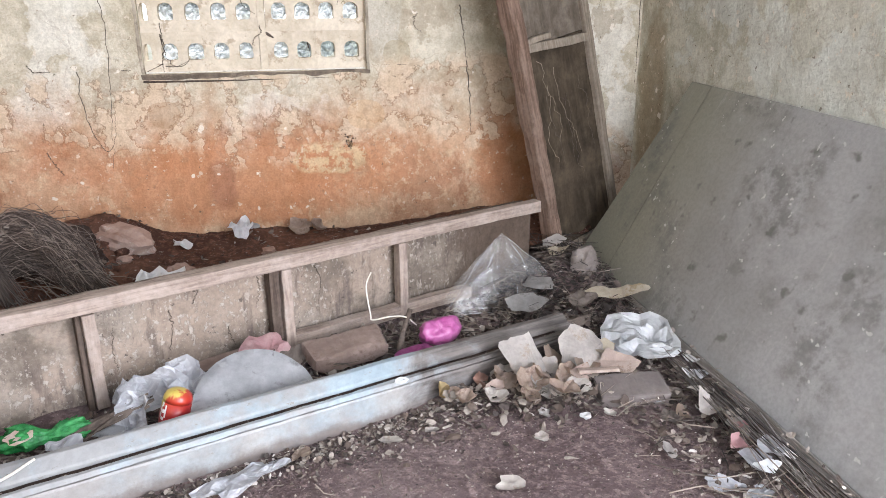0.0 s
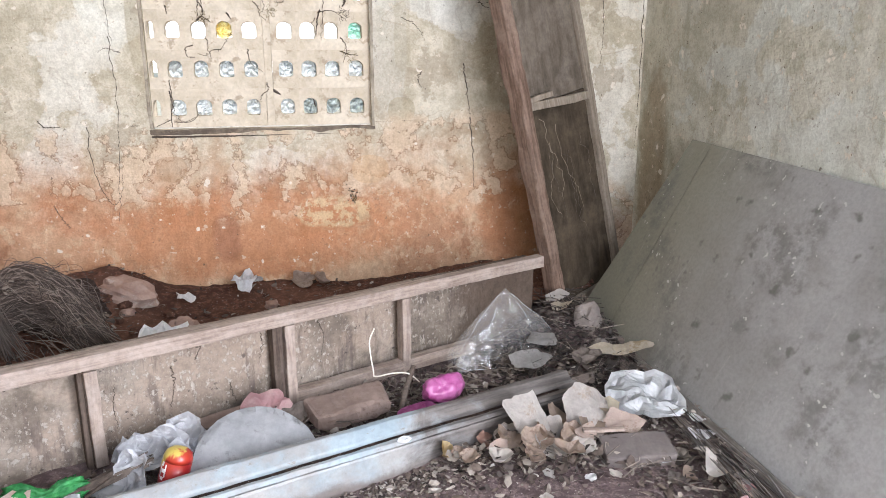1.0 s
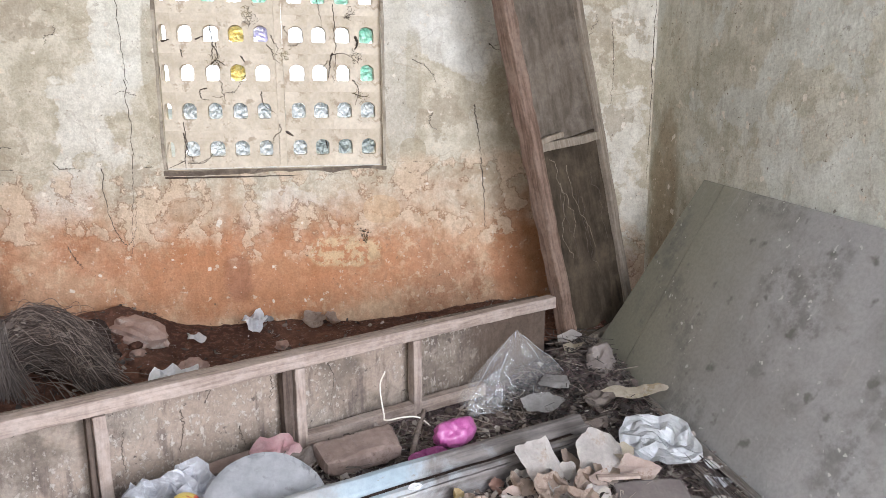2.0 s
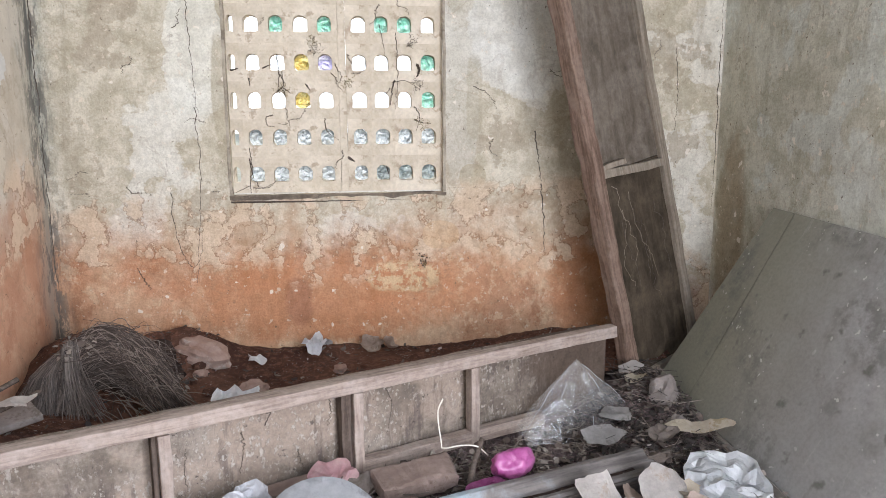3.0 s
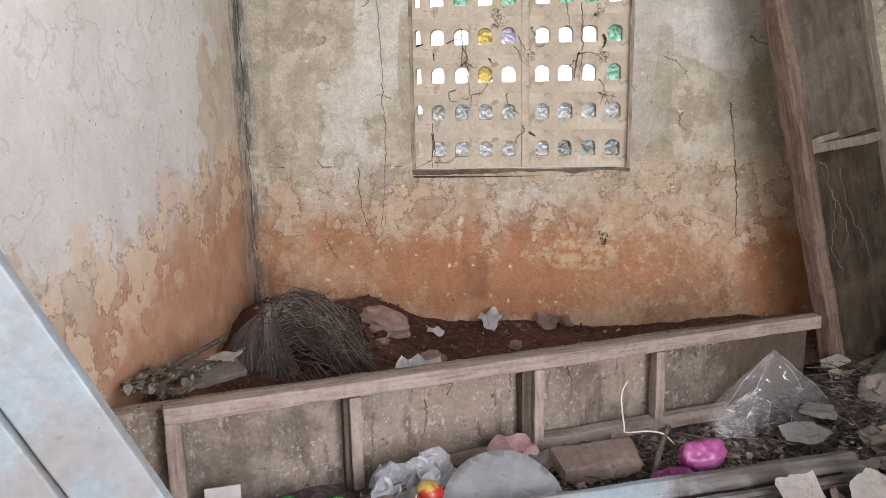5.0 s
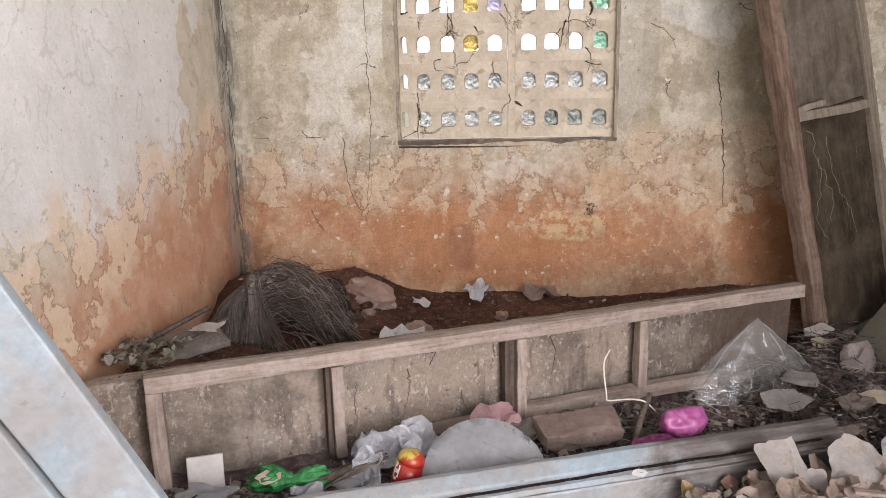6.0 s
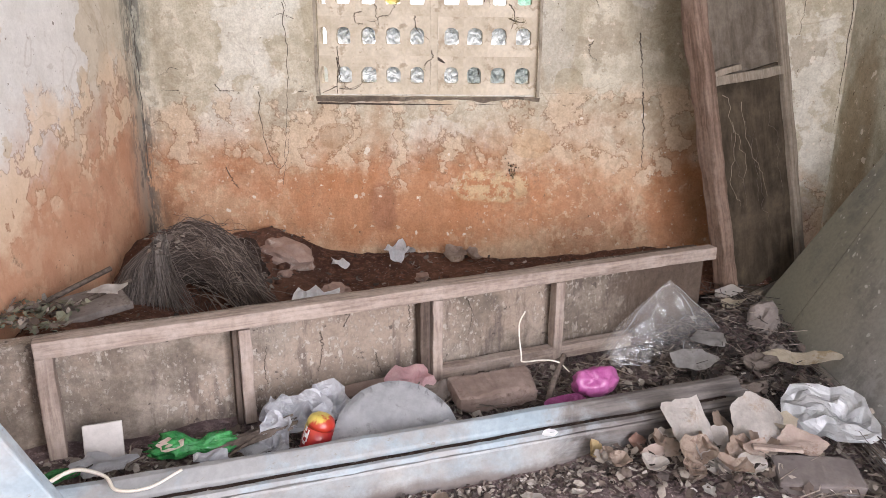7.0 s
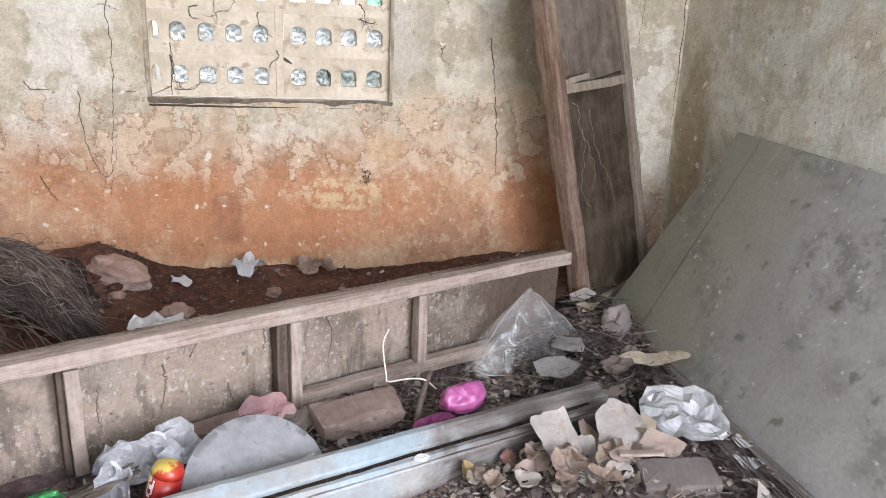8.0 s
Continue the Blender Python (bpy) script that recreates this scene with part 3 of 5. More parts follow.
def lump(rx, ry, rz, seed, rough=0.25, freq=2.2, sub=3, flat=True, ridge=0.0):
    """A stone, a clod or a stuffed bag: a ball pushed about, flat below."""
    bm = bmesh.new()
    bmesh.ops.create_icosphere(bm, subdivisions=sub, radius=1)
    for v in bm.verts:
        n = v.co.normalized()
        k = 1 + rough * noise.noise(n * freq + Vector((seed * 4.1, 0, 0))) + rough * 0.45 * noise.noise(n * freq * 2.6 + Vector((0, seed * 2.7, 0)))
        if ridge:
            k += ridge * (0.5 - abs(noise.noise(n * freq * 1.8 + Vector((0, 0, seed * 6.1)))) * 2)
        v.co = Vector((n.x * rx * k, n.y * ry * k, n.z * rz * k))
        if flat and v.co.z < -0.5 * rz:
            v.co.z = -0.5 * rz + (v.co.z + 0.5 * rz) * 0.15
    low = min(v.co.z for v in bm.verts)
    for v in bm.verts:
        v.co.z -= low
    return bm


def torn_card(rx, ry, seed, curl=0.02, fold=0.0, jag=0.22, thick=0.0025, rings=8, segs=40):
    """A stiff torn piece of card: jagged outline, gentle curl, one crease."""
    bm = bmesh.new()
    rnd = random.Random(seed * 17 + 3)
    m = rnd.choice((5, 6, 6, 7))
    at = [2 * math.pi * (k + rnd.uniform(-0.28, 0.28)) / m for k in range(m)]
    corners = [Vector((math.cos(a), math.sin(a))) * rnd.uniform(1 - 1.6 * jag, 1.12) for a in at]
    rim = []
    for i in range(segs):
        way = Vector((math.cos(2 * math.pi * i / segs), math.sin(2 * math.pi * i / segs)))
        r = 0.6
        for k in range(m):
            p, q = corners[k], corners[(k + 1) % m]
            e = q - p
            det = way.x * e.y - way.y * e.x
            if abs(det) > 1e-6:
                dist, along = (p.x * e.y - p.y * e.x) / det, (p.x * way.y - p.y * way.x) / det
                if dist > 0 and -0.001 <= along <= 1.001:
                    r = dist
        rim.append(r + 0.07 * noise.noise(Vector((way.x * 4, way.y * 4, seed * 1.9))) + 0.025 * noise.noise(Vector((way.x * 14, way.y * 14, seed))))
    turn = seed * 1.3

    def place(r, i):
        a = 2 * math.pi * i / segs
        x, y = rx * r * rim[i] * math.cos(a), ry * r * rim[i] * math.sin(a)
        across = (x * math.cos(turn) + y * math.sin(turn)) / max(rx, ry)
        z = curl * across * across + fold * max(0.0, across - 0.1) + 0.12 * max(rx, ry) * noise.noise(Vector((x * 13, y * 13, seed))) + 0.03 * max(rx, ry) * noise.noise(Vector((x * 45, y * 45, seed)))
        return Vector((x, y, z))
    mid = bm.verts.new(place(0, 0))
    rows = [[bm.verts.new(place(r / rings, i)) for i in range(segs)] for r in range(1, rings + 1)]
    for i in range(segs):
        j = (i + 1) % segs
        bm.faces.new((mid, rows[0][i], rows[0][j]))
        for a, b in zip(rows, rows[1:]):
            bm.faces.new((a[i], b[i], b[j], a[j]))
    low = min(v.co.z for v in bm.verts)
    for v in bm.verts:
        v.co.z -= low
    bmesh.ops.solidify(bm, geom=bm.faces[:], thickness=thick)
    return bm


def tube_into(bm, pts, radius, sides=5, end=None):
    """A round rod along pts, tapering to the radius end."""
    end = radius if end is None else end
    rings = []
    for i, p in enumerate(pts):
        d = (pts[min(i + 1, len(pts) - 1)] - pts[max(i - 1, 0)]).normalized()
        q = d.to_track_quat("Z", "Y")
        r = radius + (end - radius) * i / (len(pts) - 1)
        rings.append([bm.verts.new(p + q @ Vector((r * math.cos(2 * math.pi * k / sides), r * math.sin(2 * math.pi * k / sides), 0))) for k in range(sides)])
    for a, b in zip(rings, rings[1:]):
        for k in range(sides):
            bm.faces.new((a[k], a[(k + 1) % sides], b[(k + 1) % sides], b[k]))
    bm.faces.new(rings[0][::-1])
    bm.faces.new(rings[-1])


def rod(pts, radius, sides=6, end=None):
    bm = bmesh.new()
    tube_into(bm, [Vector(p) for p in pts], radius, sides, end)
    return bm


def smooth_line(pts, n=24):
    """A smooth curve through a few points."""
    pts = [Vector(p) for p in pts]
    pts = [2 * pts[0] - pts[1]] + pts + [2 * pts[-1] - pts[-2]]
    out = []
    for i in range(1, len(pts) - 2):
        a, b, c, d = pts[i - 1:i + 3]
        for k in range(n // (len(pts) - 3)):
            t = k / (n // (len(pts) - 3))
            out.append(0.5 * (2 * b + (c - a) * t + (2 * a - 5 * b + 4 * c - d) * t * t + (3 * b - a - 3 * c + d) * t ** 3))
    return out + [pts[-2]]


def strands(name, make, count, radius, m, label, category, seed, material="straw", kind=""):
    """Many thin dry stems, each a curve that make() gives, as one bundle."""
    rnd = random.Random(seed)
    verts, faces = [], []
    for _ in range(count):
        pts = [Vector(p) for p in make(rnd)]
        r, base = radius * rnd.uniform(0.6, 1.3), len(verts)
        for i, p in enumerate(pts):
            d = (pts[min(i + 1, len(pts) - 1)] - pts[max(i - 1, 0)]).normalized()
            q = d.to_track_quat("Z", "Y")
            for k in range(3):
                verts.append(p + q @ Vector((r * math.cos(2.1 * k), r * math.sin(2.1 * k), 0)))
        for i in range(len(pts) - 1):
            for k in range(3):
                a, b = base + 3 * i + k, base + 3 * i + (k + 1) % 3
                faces.append((a, b, b + 3, a + 3))
    me = bpy.data.meshes.new("mesh")
    me.from_pydata(verts, [], faces)
    me.materials.append(M[material])
    ob = new(name, me)
    ob.matrix_world = m
    return tagged(ob, label, category, "", kind)


def smoothstep(a, b, x):
    t = max(0.0, min(1.0, (x - a) / (b - a)))
    return t * t * (3 - 2 * t)


# ---- plan ----
LEFT, RIGHT, BACK, FRONT, TOP = -0.815, 1.93, 3.0, -1.35, 2.75
LEAF_AT, LEAF_TURN, LEAF_LONG = (-0.585, 1.665), 23.8, 2.075
BEAM_AT, BEAM_TURN, BEAM_LONG = (-0.62, 1.294), 18.4, 1.97
LEAF_U = Vector((math.cos(radians(LEAF_TURN)), math.sin(radians(LEAF_TURN))))
LEAF_V = Vector((-LEAF_U.y, LEAF_U.x))
BEAM_U = Vector((math.cos(radians(BEAM_TURN)), math.sin(radians(BEAM_TURN))))
BEAM_V = Vector((-BEAM_U.y, BEAM_U.x))


def behind_leaf(x, y):
    return (Vector((x, y)) - Vector(LEAF_AT)).dot(LEAF_V)


def behind_beam(x, y):
    return (Vector((x, y)) - Vector(BEAM_AT)).dot(BEAM_V)


def hump(x, y, cx, cy, rx, ry, h):
    return h * math.exp(-((x - cx) / rx) ** 2 - ((y - cy) / ry) ** 2)


def ground_height(x, y):
    z = 0.012 * noise.noise(Vector((x * 2.5, y * 2.5, 0))) + 0.006 * noise.noise(Vector((x * 11, y * 11, 3))) + 0.003 * noise.noise(Vector((x * 35, y * 35, 5)))
    inside = smoothstep(-0.02, 0.10, behind_beam(x, y)) * smoothstep(1.75, 1.2, x)
    z += 0.05 * inside * (0.8 + 0.6 * noise.noise(Vector((x * 4, y * 4, 9))))
    z += hump(x, y, 1.10, 1.72, 0.22, 0.14, 0.035) + hump(x, y, 1.40, 2.52, 0.20, 0.28, 0.10) + hump(x, y, 0.85, 1.74, 0.2, 0.06, 0.02)
    z += 0.02 * smoothstep(1.1, 1.5, x) * smoothstep(1.2, 2.0, y)
    return z


def fill_height(x, y):
    z = 0.15 + 0.02 * noise.noise(Vector((x * 3, y * 3, 2))) + 0.014 * noise.noise(Vector((x * 12, y * 12, 1))) + 0.006 * noise.noise(Vector((x * 40, y * 40, 1)))
    z += hump(x, y, -0.32, 2.93, 0.17, 0.14, 0.13) + hump(x, y, -0.70, 2.85, 0.25, 0.25, 0.16) + hump(x, y, -0.72, 2.05, 0.2, 0.22, 0.13)
    z += hump(x, y, 0.2, 3.0, 0.25, 0.12, 0.04) + hump(x, y, 1.3, 2.95, 0.4, 0.2, 0.06) - hump(x, y, 0.0, 2.5, 0.25, 0.15, 0.05)
    return z


def sheet(height, x0, x1, y0, y1, nx, ny, keep=None):
    bm = bmesh.new()
    grid = []
    for j in range(ny + 1):
        row = []
        for i in range(nx + 1):
            x, y = x0 + (x1 - x0) * i / nx, y0 + (y1 - y0) * j / ny
            row.append(bm.verts.new((x, y, height(x, y))))
        grid.append(row)
    for a, b in zip(grid, grid[1:]):
        for i in range(nx):
            c = (a[i].co + b[i + 1].co) / 2
            if keep is None or keep(c.x, c.y):
                bm.faces.new((a[i], a[i + 1], b[i + 1], b[i]))
    bmesh.ops.delete(bm, geom=[v for v in bm.verts if not v.link_faces], context="VERTS")
    return bm


# ---- the room ----
floor = solo("floor", sheet(ground_height, LEFT - 0.02, RIGHT + 0.02, FRONT, BACK, 190, 300), "floor", Matrix(), "trodden reddish brown earth floor strewn with litter", "floor", kind="structure", smooth=True)
fill = solo("earth_fill", sheet(fill_height, LEFT - 0.01, RIGHT - 0.3, 1.45, BACK + 0.01, 150, 110, lambda x, y: behind_leaf(x, y) > 0.075),
            "soil", Matrix(), "dark red earth heaped between the low wall and the back wall", "earth", kind="structure", smooth=True)

WIN = (-0.112, 0.735, 0.815, 2.14)


def wall_grid(outline, hole=None, step=0.05, seed=0):
    """An uneven plaster face in u, v with an opening left out; returned as a bmesh in x = u, z = v, y = 0."""
    u0, u1, v0, v1 = outline
    us = [u0 + (u1 - u0) * i / max(2, round((u1 - u0) / step)) for i in range(max(2, round((u1 - u0) / step)) + 1)]
    vs = [v0 + (v1 - v0) * i / max(2, round((v1 - v0) / step)) for i in range(max(2, round((v1 - v0) / step)) + 1)]
    if hole:
        us = sorted({*(u for u in us if all(abs(u - h) > 0.02 for h in hole[:2])), *hole[:2]})
        vs = sorted({*(v for v in vs if all(abs(v - h) > 0.02 for h in hole[2:])), *hole[2:]})
    bm = bmesh.new()
    vert = {}

    def at(u, v, y):
        if (u, v, y) not in vert:
            bump = 0
            if y == 0:
                bump = 0.004 * noise.noise(Vector((u * 3, v * 3, seed))) + 0.002 * noise.noise(Vector((u * 10, v * 10, seed)))
            vert[u, v, y] = bm.verts.new((u, y + bump, v))
        return vert[u, v, y]
    thick = 0.15
    for i in range(len(us) - 1):
        for j in range(len(vs) - 1):
            uc, vc = (us[i] + us[i + 1]) / 2, (vs[j] + vs[j + 1]) / 2
            if hole and hole[0] < uc < hole[1] and hole[2] < vc < hole[3]:
                continue
            for y in (0, thick):
                bm.faces.new((at(us[i], vs[j], y), at(us[i + 1], vs[j], y), at(us[i + 1], vs[j + 1], y), at(us[i], vs[j + 1], y)))
    for e in [e for e in bm.edges if len(e.link_faces) == 1 and abs(e.verts[0].co.y) < 0.05]:
        a, b = e.verts
        key = {v: k for k, v in vert.items()}
        (ua, va, _), (ub, vb, _) = key[a], key[b]
        bm.faces.new((a, b, at(ub, vb, thick), at(ua, va, thick)))
    return bm


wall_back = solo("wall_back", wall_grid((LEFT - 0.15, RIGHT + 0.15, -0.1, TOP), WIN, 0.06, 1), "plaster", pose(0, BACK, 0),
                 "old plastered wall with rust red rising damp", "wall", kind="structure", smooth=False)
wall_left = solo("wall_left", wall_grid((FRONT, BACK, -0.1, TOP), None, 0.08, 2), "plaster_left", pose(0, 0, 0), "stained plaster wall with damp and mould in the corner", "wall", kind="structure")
# the opening near the front is unseen, added for the side lamp
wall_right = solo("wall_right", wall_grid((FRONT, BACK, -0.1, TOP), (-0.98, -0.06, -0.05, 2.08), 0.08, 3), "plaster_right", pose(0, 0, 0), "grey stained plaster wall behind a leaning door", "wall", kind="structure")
for ob, x, flip in ((wall_left, LEFT, 1), (wall_right, RIGHT, -1)):
    for v in ob.data.vertices:
        u, d, w = v.co
        v.co = (x - d * flip, u, w)
# unseen front wall, its doorway placed to let light in
wall_front = solo("wall_front", wall_grid((LEFT - 0.15, RIGHT + 0.15, -0.1, TOP), (0.5, 1.85, -0.05, 2.2), 0.3, 4), "plaster_right", pose(0, FRONT - 0.15, 0),
                  "unseen plaster wall with an assumed wide doorway for light", "wall", kind="structure")
# unseen slab, added over the back only so light enters from above
solo("ceiling", box(LEFT - 0.15, RIGHT + 0.15, 1.3, BACK + 0.15, TOP + 0.002, TOP + 0.12, 0), "cement_edge", Matrix(), "assumed unseen grey cement ceiling slab, left open in front for light", "ceiling", kind="structure")
yard_bm = sheet(lambda x, y: -0.03 + 0.02 * noise.noise(Vector((x, y, 0))) if abs(x) < 8 and abs(y) < 9 else -0.03, -400, 400, -400, 400, 2, 2)
bmesh.ops.translate(yard_bm, verts=yard_bm.verts, vec=(0, 0, -0.06))
far = Nodes("pale_haze")
far.done((0.8, 0.82, 0.85), 1.0, Emission_Color=(0.93, 0.96, 1.0), Emission_Strength=2.2)
M["haze"] = far.m
solo("backdrop", box(-60, 60, 60, 60.5, -1, 26, 0), "haze", Matrix(), "pale hazy daylight far behind the grille", "backdrop", kind="structure")
solo("ground", yard_bm, "yard", Matrix(), "bare sunlit yard around the building", "ground", kind="structure")


# cement grille with rows of small arched holes
def grille_block(cells, high, thick, seed):
    """One row of cells, each with an arched hole clean through."""
    bm = bmesh.new()
    rnd = random.Random(seed)
    for x0, x1, cx, hw in cells:
        hw, low, spring, rise = hw * rnd.uniform(0.93, 1.04), -0.030, 0.010, 0.023

        def inside(px, pz):
            if abs(px) > hw or pz < low:
                return False
            return pz < spring or (px / hw) ** 2 + ((pz - spring) / rise) ** 2 < 1
        angles = sorted([2 * math.pi * k / 26 for k in range(26)] + [math.atan2(b, a - cx) % (2 * math.pi) for a in (x0, x1) for b in (-high / 2, high / 2)])
        hole, rim = [], []
        for a in angles:
            c, d = math.cos(a), math.sin(a)
            lo, hi = 0.0, 0.08
            for _ in range(14):
                m = (lo + hi) / 2
                lo, hi = (m, hi) if inside(c * m, d * m) else (lo, m)
            r = lo * (1 + 0.03 * rnd.uniform(-1, 1))
            hole.append((cx + c * r, d * r))
            k = min(((x1 - cx) if c > 0 else (cx - x0)) / max(abs(c), 1e-6), (high / 2) / max(abs(d), 1e-6))
            rim.append((cx + c * k, d * k))
        loops = []
        for y, out in ((0.0, rim), (0.0, hole), (thick, hole), (thick, rim)):
            loops.append([bm.verts.new((px, y + (0.003 if out is hole and y == 0 else 0), pz)) for px, pz in out])
        n = len(angles)
        for a, b in zip(loops, loops[1:]):
            for i in range(n):
                j = (i + 1) % n
                bm.faces.new((a[i], a[j], b[j], b[i]))
    bmesh.ops.remove_doubles(bm, verts=bm.verts, dist=0.0002)
    return bm


grille = thing("window_1", pose(0, BACK + 0.028, 0), "cement ventilation grille with rows of arched holes", "window", kind="structure")
LEFT_CELLS = [(-0.112, -0.062, -0.095, 0.014), (-0.062, 0.032, -0.016, 0.0285), (0.032, 0.126, 0.080, 0.0285), (0.126, 0.222, 0.175, 0.0285), (0.222, 0.3185, 0.268, 0.0285)]
RIGHT_CELLS = [(0.3495, 0.448, 0.402, 0.0285), (0.448, 0.541, 0.492, 0.0285), (0.541, 0.634, 0.585, 0.0285), (0.634, 0.735, 0.680, 0.0285)]
for r in range(9):
    z = 0.892 + 0.147 * r
    for half, cells in enumerate((LEFT_CELLS, RIGHT_CELLS)):
        ob = part("block", grille_block(cells, 0.1471, 0.06, r * 2 + half), "block", grille)
        ob.location = (0, 0.0008 * ((r * 7 + half * 3) % 5 - 2), z)
part("mullion", box(0.3187, 0.3493, -0.0025, 0.062, 0.817, 2.139, 0.004, 12, 0.002), "block", grille, "upright cement strip between the blocks")
# sill colour holds the shadow below the grille as well as dirt
sill = box(-0.124, 0.748, -0.034, 0.055, 0.788, 0.8135, 0.004, 40, 0.004, 3)
for v in sill.verts:
    v.co.y += 0.5 * max(0.0, 0.806 - v.co.z)
part("window_sill", sill, "stained", grille, "narrow cement sill dark with dirt and painted shadow")
# pale strip paints the light on the lower edge
part("sill_edge", box(-0.110, 0.733, -0.008, 0.0, 0.814, 0.820, 0.002, 30, 0.002, 4), "lit_edge", grille, "lower edge coloured pale where light catches it")
# side strips are coloured darker for the shade around the grille
for k, (x0, x1) in enumerate(((-0.124, -0.1125), (0.7355, 0.747))):
    part("reveal", box(x0, x1, -0.031, 0.05, 0.815, 2.139, 0.003, 40, 0.003, 7 + k), "edge_shade", grille, "edge of the opening with shade in its colour")

# ---- rubbish pushed into the holes ----
STUFFED = [(0.175, 1.186, "hole_yellow"), (0.175, 1.333, "hole_yellow"), (0.680, 1.186, "hole_green"), (0.680, 1.333, "hole_green"), (0.585, 1.480, "hole_green"),
           (0.492, 1.480, "hole_green"), (0.080, 1.480, "hole_green"), (0.268, 1.480, "hole_green"), (0.268, 1.333, "hole_violet")]
STUFFED += [(x, z, "hole_dark" if x > 0.45 and z < 0.95 else "hole_grey") for z in (0.892, 1.039) for x in (-0.016, 0.080, 0.175, 0.268, 0.402, 0.492, 0.585, 0.680)]
for i, (x, z, mat) in enumerate(STUFFED):
    bm = crumpled(0.034, 0.036, 0.012, 200 + i, 8, 20, 0.12, 0.0, 45)
    solo("plastic_scrap", bm, mat, pose(x + 0.003 * (i % 3 - 1), BACK + 0.090, z + 0.002, 86, 25 * i, 0), {"hole_yellow": "crumpled yellow plastic pushed into a hole", "hole_green": "sea green plastic pushed into a hole",
         "hole_violet": "pale violet plastic pushed into a hole", "hole_grey": "pale crumpled plastic blocking a hole", "hole_dark": "dull grey plastic blocking a hole"}[mat], "plastic", "rubbish in the grille")


# ---- low wall and the lying door frame ----
leaf_m = pose(*LEAF_AT, 0, 0, 0, LEAF_TURN)
low_wall = solo("low_wall", box(-0.24, 2.085, 0.062, 0.125, -0.03, 0.333, 0.008, 44, 0.004, 2), "render", leaf_m, "low rendered wall, grey brown with white flakes", "low wall", kind="structure")

frame_lying = thing("door_frame", leaf_m, "weathered wooden door frame lying on its long side", "door frame")
part("rail", box(0, LEAF_LONG, -0.006, 0.036, 0.316, 0.358, 0.004, 40, 0.003, 1), "rail", frame_lying)
part("lath", box(0.02, 1.50, 0.044, 0.058, 0.335, 0.353, 0.003, 30, 0.003, 9), "rail", frame_lying, "thin lath behind the rail")
part("rail", box(1.035, 1.74, -0.002, 0.036, 0.050, 0.094, 0.004, 20, 0.003, 2), "rail", frame_lying)
part("stile", box(0.0, 0.040, -0.005, 0.036, 0.0, 0.3145, 0.004, 10, 0.003, 3), "rail_up", frame_lying)
for k, x in enumerate((0.470, 1.018, 1.436)):
    # dark wood strip added where shade falls left of the muntin
    if k < 2:
        part("muntin", box(x - (0.020, 0.036)[k], x - 0.005, 0.014, 0.052, 0.03, 0.3145, 0.003, 10, 0.003, 25 + k), "post_dark", frame_lying, "dark brown inner strip with the shade beside the muntin")
    part("muntin", box(x - 0.004, x + 0.028, -0.004, 0.034, 0.04, 0.3145, 0.004, 10, 0.003, 5 + k), "rail_up", frame_lying)

# ---- door leaf leaning across the corner ----
stand_m = pose(1.422, 2.610, 0.0) @ pose(0, 0, 0, 0, 0, 27) @ pose(0, 0, 0, -6.0) @ pose(0, 0, 0, 0, -11.5)
leaf = thing("door_leaf", stand_m, "dark wooden door leaf leaning across the corner", "door leaf")
part("stile", box(0.012, 0.066, -0.030, 0.035, 0.0, 2.02, 0.008, 70, 0.008, 11), "post", leaf, "thick red brown stile, worn")
part("stile", box(0.418, 0.456, -0.012, 0.030, 0.0, 2.02, 0.005, 30, 0.004, 12), "pale_post", leaf, "thin pale stile")
# lower board is coloured darker than the upper for the corner shade
lower_board = part("panel", box(0.062, 0.420, 0.010, 0.026, 0.02, 0.905, 0.002, 24, 0.003, 13), "panel", leaf, "dark lower board with shade in its colour")
part("panel", box(0.062, 0.420, 0.0105, 0.026, 0.907, 2.0, 0.002, 24, 0.003, 18), "dusty_panel", leaf, "dusty brown upper board")
bar = box(0.067, 0.417, -0.016, 0.010, 0.893, 0.926, 0.004, 12, 0.004, 14)
for v in bar.verts:
    v.co.z -= 0.10 * (v.co.x - 0.071)
part("rail", bar, "pale_post", leaf, "crooked cross rail")
part("rail", box(0.070, 0.20, -0.022, 0.008, 0.922, 0.944, 0.004, 6, 0.004, 15), "pale_post", leaf, "broken piece of a rail")
part("rail", box(0.067, 0.417, -0.014, 0.012, 1.72, 1.78, 0.004, 8, 0.003, 16), "pale_post", leaf)
part("rail", box(0.067, 0.417, -0.014, 0.012, 0.03, 0.09, 0.004, 8, 0.003, 17), "pale_post", leaf)
for k in range(7):
    rnd = random.Random(300 + k)
    x, z, line = rnd.uniform(0.12, 0.36), rnd.uniform(0.6, 0.86), []
    for _ in range(16):
        line.append(Vector((x, 0.006 + 0.003 * rnd.random(), z)))
        x, z = min(0.385, max(0.09, x + rnd.gauss(0.002, 0.010))), z - rnd.uniform(0.012, 0.03)
    part("root", rod(line, 0.0012, 4, 0.0008), "pale_post" if k % 2 else "dark_stick", lower_board, "thin dry root clinging to the board")

# ---- grey flush door leaning on its long side against the right wall ----
X = Vector((0.0, -1.0, -0.035)).normalized()
Y = Vector((0.365, 0.0, 0.71)).normalized()
Y = (Y - X * X.dot(Y)).normalized()
Z = X.cross(Y)
door_m = Matrix(((X.x, Y.x, Z.x, 1.545), (X.y, Y.y, Z.y, 2.545), (X.z, Y.z, Z.z, 0.075), (0, 0, 0, 1)))
door = thing("door", door_m, "grey flush wooden door on its side, leaning on the wall", "door")
end = box(0.0, 0.133, 0.012, 0.795, -0.034, 0.0, 0.003, 8, 0.001, 21)
